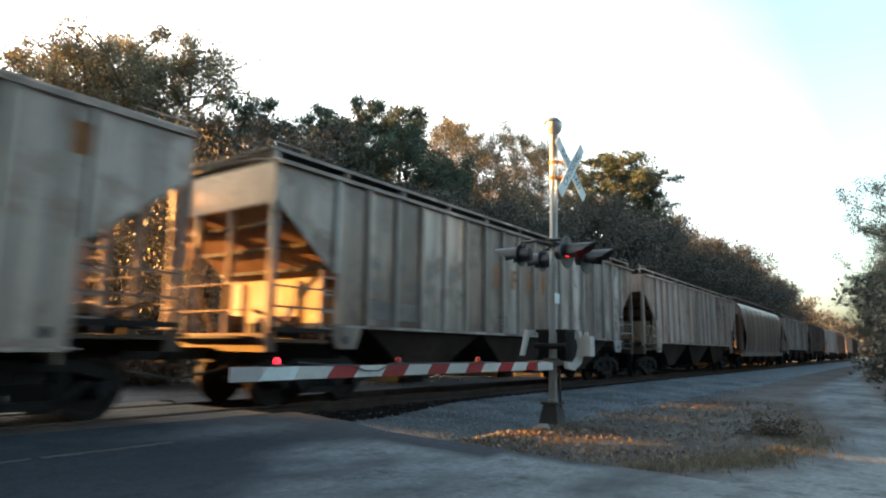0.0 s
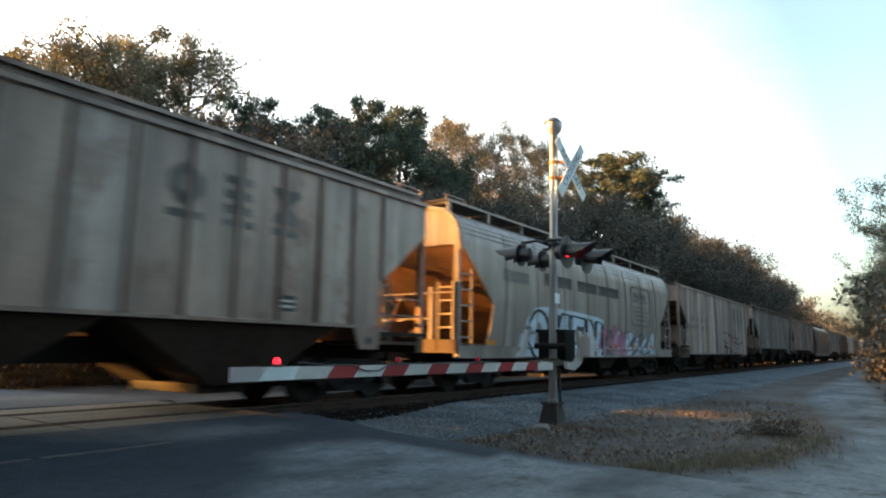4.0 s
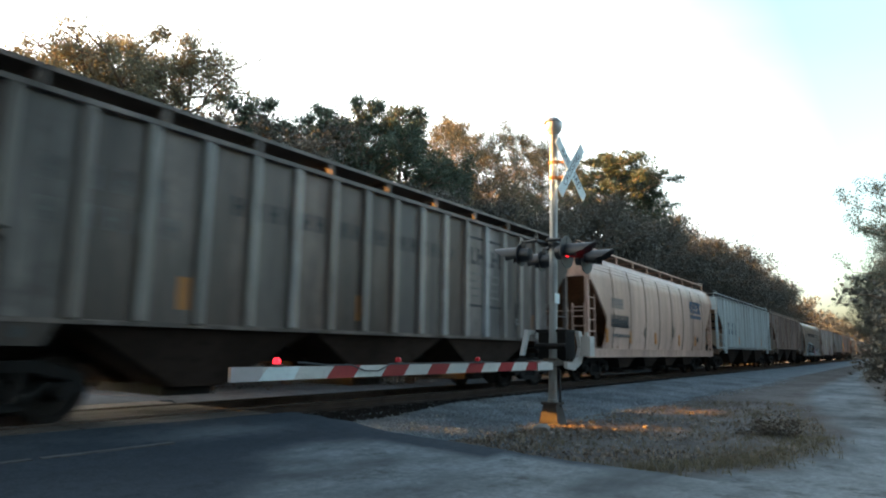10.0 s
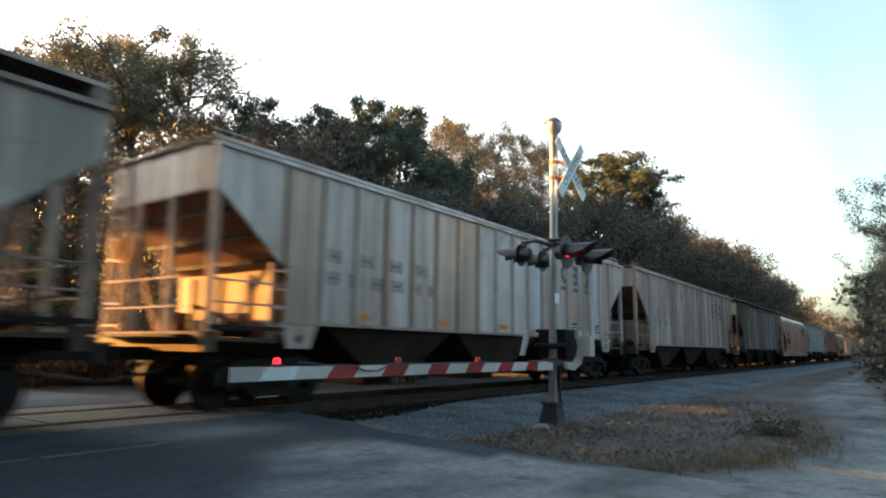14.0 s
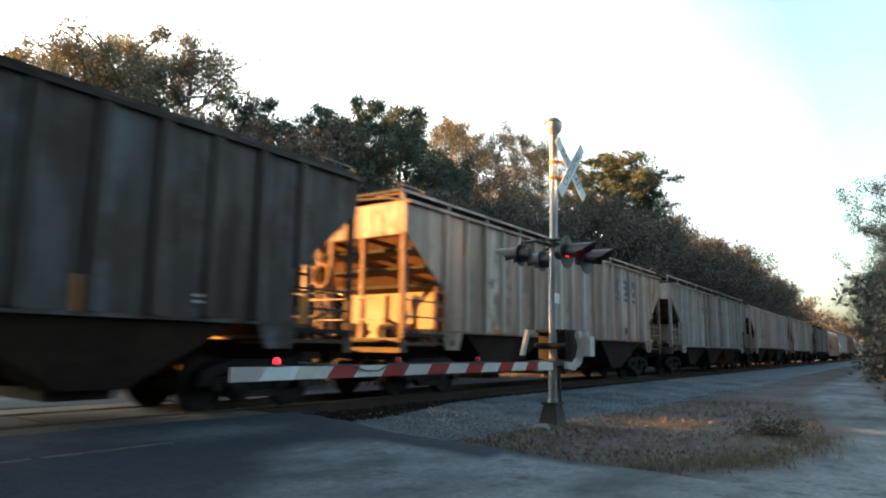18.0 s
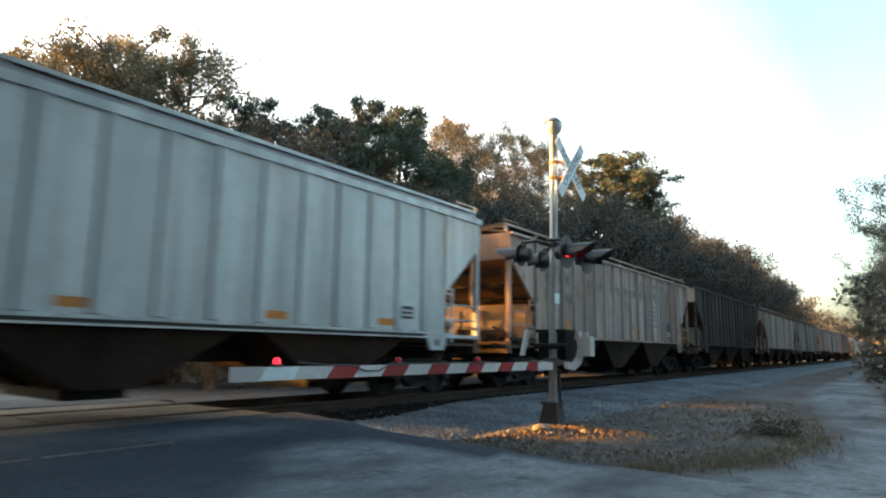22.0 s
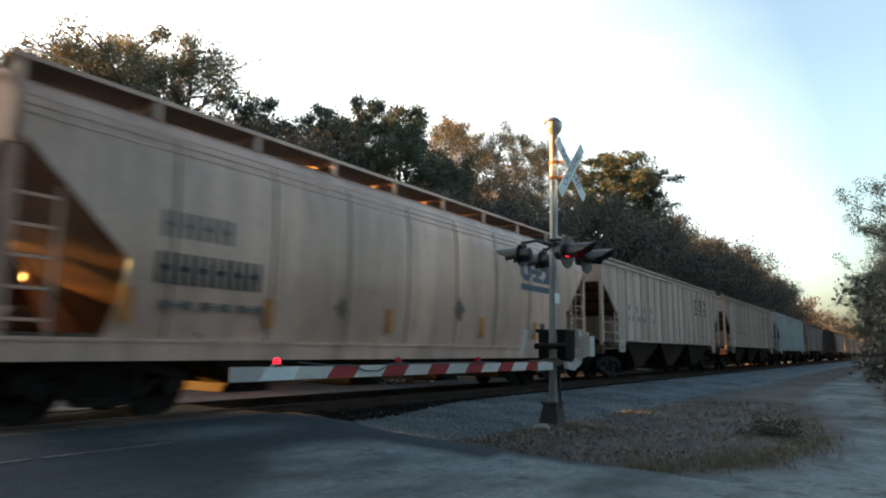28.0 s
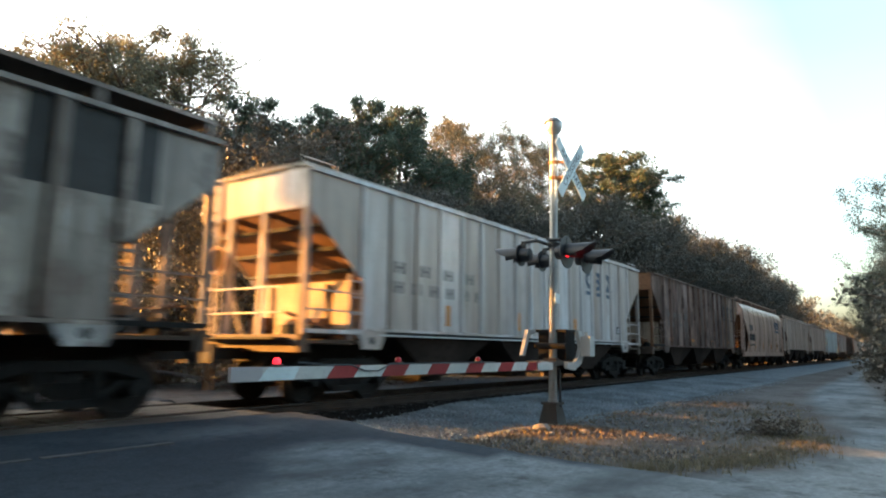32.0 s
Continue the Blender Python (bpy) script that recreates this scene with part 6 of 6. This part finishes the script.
def round_marks(car):
    for s in mark_shapes((3.88, 4.56, 5.16), 0.58, 2.86, 3.42, -1.606, -1.57):
        part("lettering", s, M_LETTERBLUE, car, "bold dark blue mark")
    part("underline", Shape().box(3.9, 5.78, -1.612, -1.585, 2.60, 2.76), M_LETTERBLUE, car, "dark blue bar under the mark")
    letters(car, -6.27, 4, 0.30, 0.23, 2.49, 0.37, M_LETTERFADE, "dark grey car marking", 2)
    letters(car, -6.30, 6, 0.295, 0.235, 1.84, 0.44, M_LETTER, "dark car marking", 2)
    letters(car, -6.2, 3, 0.62, 0.46, 1.50, 0.12, M_LETTERFADE, "small faded stencil line", 2)
    strips(car, True, (-6.75, -4.45, -1.5, 1.9, 4.6), 1.30)
    block(car, 5.0, 0.24, 1.5, 0.24, M_PLATE, "small black panel", "stencil_panel")
    for x, z, r in ((-2.75, 1.72, 0.16), (1.0, 1.9, 0.22)):
        smudge = [(x + r * q * math.cos(a), z + 1.3 * r * q * math.sin(a)) for i in range(12) for a, q in ((math.pi * i / 6, 0.75 + 0.25 * math.cos(2 * math.pi * i / 3)),)]
        part("stain", Shape().prism(smudge, "y", -1.600, -1.57), M_SEAM, car, "dark round smudge")


K = 0.96
AHEAD = [6.06 + 19.35, 44.2, 63.4, 82.2, 101.2, 120.4, 139.4, 158.5, 177.5, 196.8]
GAPS = [6.06, -12.70, -31.40, -50.10, -69.46, -88.07, -106.88, -126.25, -145.50, -164.60, -183.80, -203.07, -222.30, -241.60, -260.95, -280.20, -298.84, -317.71, -337.10, -356.4]
AHEAD = [a * K for a in AHEAD]
GAPS = [g * K for g in GAPS]
lead = [(LONG, P_BEIGE, "beige-grey ribbed covered hopper"), (ROUND, P_BROWN, "mauve-brown round-sided covered hopper"), (LONG, P_GREY, "light grey ribbed covered hopper"), (LONG, P_DARK, "sooty grey ribbed covered hopper"),
        (PALE, P_OFFWHITE, "off-white ribbed covered hopper"), (SHORT, P_BROWN, "brown ribbed covered hopper"), (LONG, P_CREAM, "cream ribbed covered hopper"), (LONG, P_BLEAK, "weathered dark ribbed covered hopper"), (SHORT, P_GREY, "grey ribbed covered hopper")]
for i, (proto, paint, label) in enumerate(lead):
    car = couple(proto, AHEAD[i], AHEAD[i + 1], paint, label)
    if proto is LONG:
        big_mark(car, M_LETTERFADE)


def consist(k, proto, paint, label, posts=None):
    return couple(proto, GAPS[k], GAPS[k - 1] if k else AHEAD[0], paint, label, posts)


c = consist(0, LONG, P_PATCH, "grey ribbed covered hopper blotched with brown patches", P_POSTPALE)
small_marks(c, M_LETTERFADE)
block(c, -6.3, 1.9, 1.55, 0.34, M_LETTERFADE, "grey overpainted patch", "paint_patch")
letters(c, -1.6, 4, 0.86, 0.42, 2.55, 0.5, M_RUSTY, "rust-red lettering strokes", 3)
plates(c, (-1.4,))
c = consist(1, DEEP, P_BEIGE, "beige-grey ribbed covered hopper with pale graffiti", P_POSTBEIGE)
big_mark(c, M_LETTER, 3.15, 0.92)
small_marks(c, M_LETTERFADE)
block(c, 6.6, 0.34, 3.35, 0.42, M_RUSTY, "small rust-red square", "paint_patch")
plates(c, (5.1,), 1.5)
SCRAWL = (((0.4, 2.13), (0.8, 2.10)), ((0.4, 1.64), (0.8, 1.60), (1.1, 1.48)), ((0.3, 1.25), (0.5, 1.40), (0.8, 1.38), (0.95, 1.2), (0.8, 1.0)), ((1.2, 1.30), (1.75, 1.28)),
          ((1.35, 2.10), (1.65, 2.06), (2.0, 1.95), (2.3, 1.83)), ((1.95, 1.22), (1.75, 1.0)), ((2.9, 1.95), (3.3, 1.93), (3.8, 1.80), (4.05, 1.75)), ((2.95, 1.35), (3.0, 1.55), (3.3, 1.65), (3.7, 1.55), (4.0, 1.40)),
          ((3.5, 1.25), (3.85, 1.30), (4.0, 1.22)), ((3.2, 1.0), (3.7, 1.06), (4.0, 1.0)), ((4.5, 1.55), (4.9, 1.65), (5.2, 1.66)))
for line in SCRAWL:
    part("graffiti", Shape().tube([(x, -1.585, z) for x, z in line], 0.034, 4), M_MAROON, c, "faded maroon spray-painted stroke")
block(c, 2.33, 0.16, 1.45, 0.6, M_RUSTY, "rust-red streak", "paint_patch")
block(c, -4.9, 0.3, 1.75, 0.34, M_LETTER, "dark round blot", "paint_patch")
c = consist(2, ROUND, P_TANOLD, "grey-tan round-sided covered hopper with large graffiti")
DOWN = 0.24          # the big letters hang down over the sill
def painted(car, name, columns, material, label, lift=0.004):
    """A coat of spray paint that lies on the rounded side: columns of (x, lowest z, highest z)."""
    s, rows = Shape(), 12
    columns = [(x, z0 - DOWN, z1 - DOWN) for x, z0, z1 in columns]
    s.v = [(x, skin_y(z0 + (z1 - z0) * j / rows) - lift, z0 + (z1 - z0) * j / rows) for x, z0, z1 in columns for j in range(rows + 1)]
    k = rows + 1
    s.f = [(i * k + j, (i + 1) * k + j, (i + 1) * k + j + 1, i * k + j + 1) for i in range(len(columns) - 1) for j in range(rows)]
    return part(name, s, material, car, label)


def sprayed(car, path, material, label, r=0.04):
    return part("graffiti", Shape().tube([(x, skin_y(z - DOWN) - 0.004, z - DOWN) for x, z in path], r, 5), material, car, label)


def oval(x, z, a, b, n=22):
    return [(x + a * math.cos(6.2832 * i / n), z + b * math.sin(6.2832 * i / n)) for i in range(n + 1)]


painted(c, "graffiti", [(-5.55, 1.08, 1.12), (-5.2, 1.08, 1.62), (-4.9, 1.08, 2.08), (-4.5, 1.08, 2.38), (-3.9, 1.08, 2.46), (-3.2, 1.08, 2.46), (-2.4, 1.08, 2.44), (-1.6, 1.08, 2.42), (-0.8, 1.08, 2.38), (0.0, 1.08, 2.34), (0.42, 1.08, 2.26), (0.5, 1.08, 1.6)], M_SPRAY, "pale blue sprayed ground")
BLACK_LINE = "black spray-painted letter outline"
sprayed(c, oval(-4.25, 1.68, 0.62, 0.66), M_LETTER, BLACK_LINE, 0.05)
painted(c, "graffiti", [(-4.34, 1.62, 1.76), (-4.28, 1.42, 1.98), (-4.2, 1.40, 2.02), (-4.12, 1.46, 1.94), (-4.08, 1.62, 1.78)], M_LETTERFADE, "grey centre of the letter", 0.007)
for path in ([(-3.56, 1.1), (-3.6, 2.28), (-3.2, 2.32), (-3.02, 1.9), (-2.8, 2.32), (-2.3, 2.30), (-2.22, 1.1)], [(-3.2, 1.1), (-3.12, 1.55), (-2.98, 1.35), (-2.8, 1.55), (-2.72, 1.1)],
             [(-2.1, 1.1), (-2.12, 2.30), (-1.12, 2.24), (-1.1, 1.95)], [(-1.02, 1.1), (-1.02, 2.24), (-0.62, 2.22), (-0.18, 1.62), (-0.18, 2.20), (0.30, 2.16), (0.34, 1.1)]):
    sprayed(c, path, M_LETTER, BLACK_LINE)
for columns in ([(-1.72, 1.72, 2.0), (-1.15, 1.74, 1.98)], [(-1.72, 1.30, 1.58), (-1.15, 1.32, 1.56)], [(-0.62, 1.10, 1.18), (-0.5, 1.10, 1.7), (-0.16, 1.10, 1.25)], [(-0.36, 2.0, 2.2), (-0.2, 1.75, 2.2)], [(-3.12, 1.95, 2.26), (-3.0, 1.8, 2.26), (-2.88, 1.95, 2.26)]):
    painted(c, "graffiti", columns, M_LETTER, "black sprayed notch of a letter", 0.007)
sprayed(c, [(-3.0, 1.62), (-2.6, 1.78), (-2.2, 1.60), (-1.9, 1.62), (-1.4, 1.86), (-0.95, 1.62), (-0.6, 1.60), (-0.2, 1.84), (0.2, 1.80)], M_ORANGE, "thin orange sprayed wave", 0.02)
scrawl = random.Random(19)
for i in range(13):
    x, w, h = 0.55 + 0.42 * i, scrawl.uniform(0.55, 0.95), scrawl.uniform(0.75, 1.1) * (1.0 if i < 7 else 0.8)
    ins = [(x + w * u, 1.09 + 0.12 * scrawl.random() * (u != 0.5), 1.09 + h * q * scrawl.uniform(0.85, 1.1)) for u, q in ((-0.5, 0.6), (-0.3, 0.92), (0.0, 1.0), (0.3, 0.95), (0.5, 0.65))]
    g = painted(c, "graffiti", ins, (M_PINK, M_LETTERFADE, M_PINK, M_PINKPALE, M_PINK, M_PINKPALE, M_SPRAY)[i % 7] if i < 7 else (M_SPRAY, M_LETTERFADE)[i % 2], "faded spray-painted shape", 0.004 + 0.0006 * i)
    sprayed(c, [(p[0], p[2]) for p in ins], (M_LETTERFADE, M_LETTER)[i % 2], "thin dark sprayed edge", 0.018)
strips(c, False, (-6.9, -3.4, -0.8, 1.4, 3.4, 5.4), 1.12)
for x, k in ((-3.9, 6), (-1.6, 5), (0.1, 6)):
    letters(c, x, k, 0.31, 0.22, 2.84, 0.33, M_LETTER, "long line of dark lettering", 2)
emblem(c, 3.15, 5.35, 1.95, 3.45, M_LETTERFADE, -1.602)
letters(c, -6.2, 4, 0.36, 0.26, 2.75, 0.3, M_LETTERFADE, "faded car marking", 2)
c = consist(3, TANTOP, P_GREYTAN, "dusty tan ribbed covered hopper")
big_mark(c, M_LETTERFADE, 2.6, 0.92)
plates(c, (4.6,))
c = consist(4, SNOW, P_WHITE, "bluish-white covered hopper with flat posts")
letters(c, -6.0, 4, 0.50, 0.30, 2.48, 0.30, M_LETTERBLUE, "dark blue car marking", 2)
letters(c, -6.0, 6, 0.42, 0.26, 2.06, 0.32, M_LETTERBLUE, "dark blue car marking", 2)
strips(c, True, (-3.2, -0.4, 2.0, 4.3), 1.5)
plates(c, (5.6,), 1.6)
c = consist(5, ROUND, P_TAN, "warm tan round-sided covered hopper")
round_marks(c)
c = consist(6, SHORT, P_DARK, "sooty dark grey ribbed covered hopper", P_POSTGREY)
family(c, M_LETTER)
strips(c, True, (5.9, -4.6, -1.0), 1.5)
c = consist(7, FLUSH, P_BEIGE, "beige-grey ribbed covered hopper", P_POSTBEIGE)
big_mark(c, M_LETTER)
small_marks(c, M_LETTERFADE)
plates(c, (4.4, 6.75))
strips(c, False, (-6.6, -3.4, 0.05, 3.5), 1.37)
c = consist(8, LOW, P_CREAM2, "cream ribbed covered hopper with amber strips")
big_mark(c, M_LETTERBLUE)
small_marks(c, M_LETTERFADE)
plates(c)
strips(c, False, (-5.5, -2.9, -0.3, 1.9, 3.6, 6.6), 1.5)
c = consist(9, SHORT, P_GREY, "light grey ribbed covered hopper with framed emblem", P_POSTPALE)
family(c, M_LETTERFADE)
c = consist(10, LONG, P_DUSTY, "brown-dusted beige ribbed covered hopper with pale posts", P_POSTBEIGE)
big_mark(c, M_LETTERBLUE)
small_marks(c, M_LETTERFADE)
block(c, 6.9, 0.3, 3.3, 0.34, M_RUSTY, "small rust-red square", "paint_patch")
block(c, 4.2, 0.26, 1.6, 0.26, M_LETTER, "dark round blot", "paint_patch")
strips(c, False, (-5.0, -1.6, 2.9, 5.0, 6.9), 1.37)
c = consist(11, TALL, P_BLEAK, "grey-blue and brown weathered ribbed covered hopper", P_POSTBLUE)
strips(c, True, (-3.7, -0.3, 1.3, 3.6, 7.2), 1.4)
strips(c, False, (-2.0,), 1.4)
plates(c, (5.2,), 1.55)
c = consist(12, LONG, P_GREYTAN, "dusty grey-tan ribbed covered hopper with framed emblem", P_POSTPALE)
family(c, M_LETTERFADE)
strips(c, True, (-5.1, -2.0, 0.9, 3.6, 6.9), 1.45)
c = consist(13, PALE, P_WHITE, "bluish-white covered hopper with flat posts")
letters(c, -6.0, 4, 0.50, 0.30, 2.48, 0.30, M_LETTERBLUE, "dark blue car marking", 2)
letters(c, -6.0, 5, 0.42, 0.26, 2.06, 0.32, M_LETTERBLUE, "dark blue car marking", 2)
strips(c, False, (-4.2, -0.9, 2.2, 4.9), 1.45)
plates(c, (-6.9, 5.6), 1.6)
c = consist(14, TANTOP, P_CREAM, "cream ribbed covered hopper")
big_mark(c, M_LETTER)
small_marks(c, M_LETTERFADE)
plates(c, (4.6,))
c = consist(15, TANTOP, P_CREAM, "cream ribbed covered hopper")
big_mark(c, M_LETTER)
small_marks(c, M_LETTERFADE)
plates(c, (4.3,))
c = consist(16, ROUND, P_TAN, "warm tan round-sided covered hopper")
round_marks(c)
c = consist(17, WIDE, P_RUST, "rust-brown ribbed covered hopper")
for ob in c.children_recursive:
    if ob.name.startswith(("panel", "rib")) and ob.parent.matrix_basis.translation.y <= 0 and ob.matrix_basis.translation.x > 4.9 and ob.matrix_basis.translation.y <= 0:
        ob.material_slots[0].material = P_DUSTY
big_mark(c, M_LETTER, 4.3, 0.95)
small_marks(c, M_LETTERFADE)
strips(c, False, (-6.0, -2.5, 1.0, 5.0), 1.5)
plates(c, (4.0,), 1.6)
c = consist(18, EVEN, P_OFFWHITE, "off-white ribbed covered hopper with amber strips")
big_mark(c, M_LETTERBLUE)
small_marks(c, M_LETTERFADE)
strips(c, True, (-4.4, -1.2, 2.4), 1.5)
plates(c, (6.0,), 1.6)
c = consist(19, SHORT, P_PATCH, "grey ribbed covered hopper with a dark patch")
block(c, 5.6, 1.7, 2.9, 1.2, M_LETTER, "dark overpainted patch", "paint_patch")

for proto in (LONG, FLUSH, TALL, LOW, TANTOP, SHORT, DEEP, WIDE, PALE, SNOW, EVEN, ROUND):
    for ob in (*proto.children_recursive, proto):
        bpy.data.objects.remove(ob)

SPEED = 10.317        # metres a second


def roll(car, at):
    """Rows that turn an axle on its journals while its car goes by."""
    near = (2.0 - at.translation.x) / SPEED
    return max(0.0, near - 0.9), min(32.0, near + 1.9)


def motions():
    for car, at in CARS:
        walk(car, [(0.0, at), (16.0, Matrix.Translation((SPEED * 16.0, 0, 0)) @ at), (32.0, Matrix.Translation((SPEED * 32.0, 0, 0)) @ at)])
        t0, t1 = roll(car, at)
        if t1 <= t0:
            continue
        for axle in car.children_recursive:
            if axle.name.startswith("wheelset"):
                here = axle.matrix_basis.translation.copy()
                rows, k = [(0.0, Matrix.Translation(here))] if t0 > 0.05 else [], 0
                t = math.ceil(t0 * FPS) / FPS
                while t <= t1:
                    rows.append((t, Matrix.Translation(here) @ Matrix.Rotation(k * SPEED / FPS / 0.42, 4, "Y")))
                    t, k = t + 1.0 / FPS, k + 1
                if rows[-1][0] < 31.95:
                    rows.append((32.0, rows[-1][1]))
                walk(axle, rows)


motions()
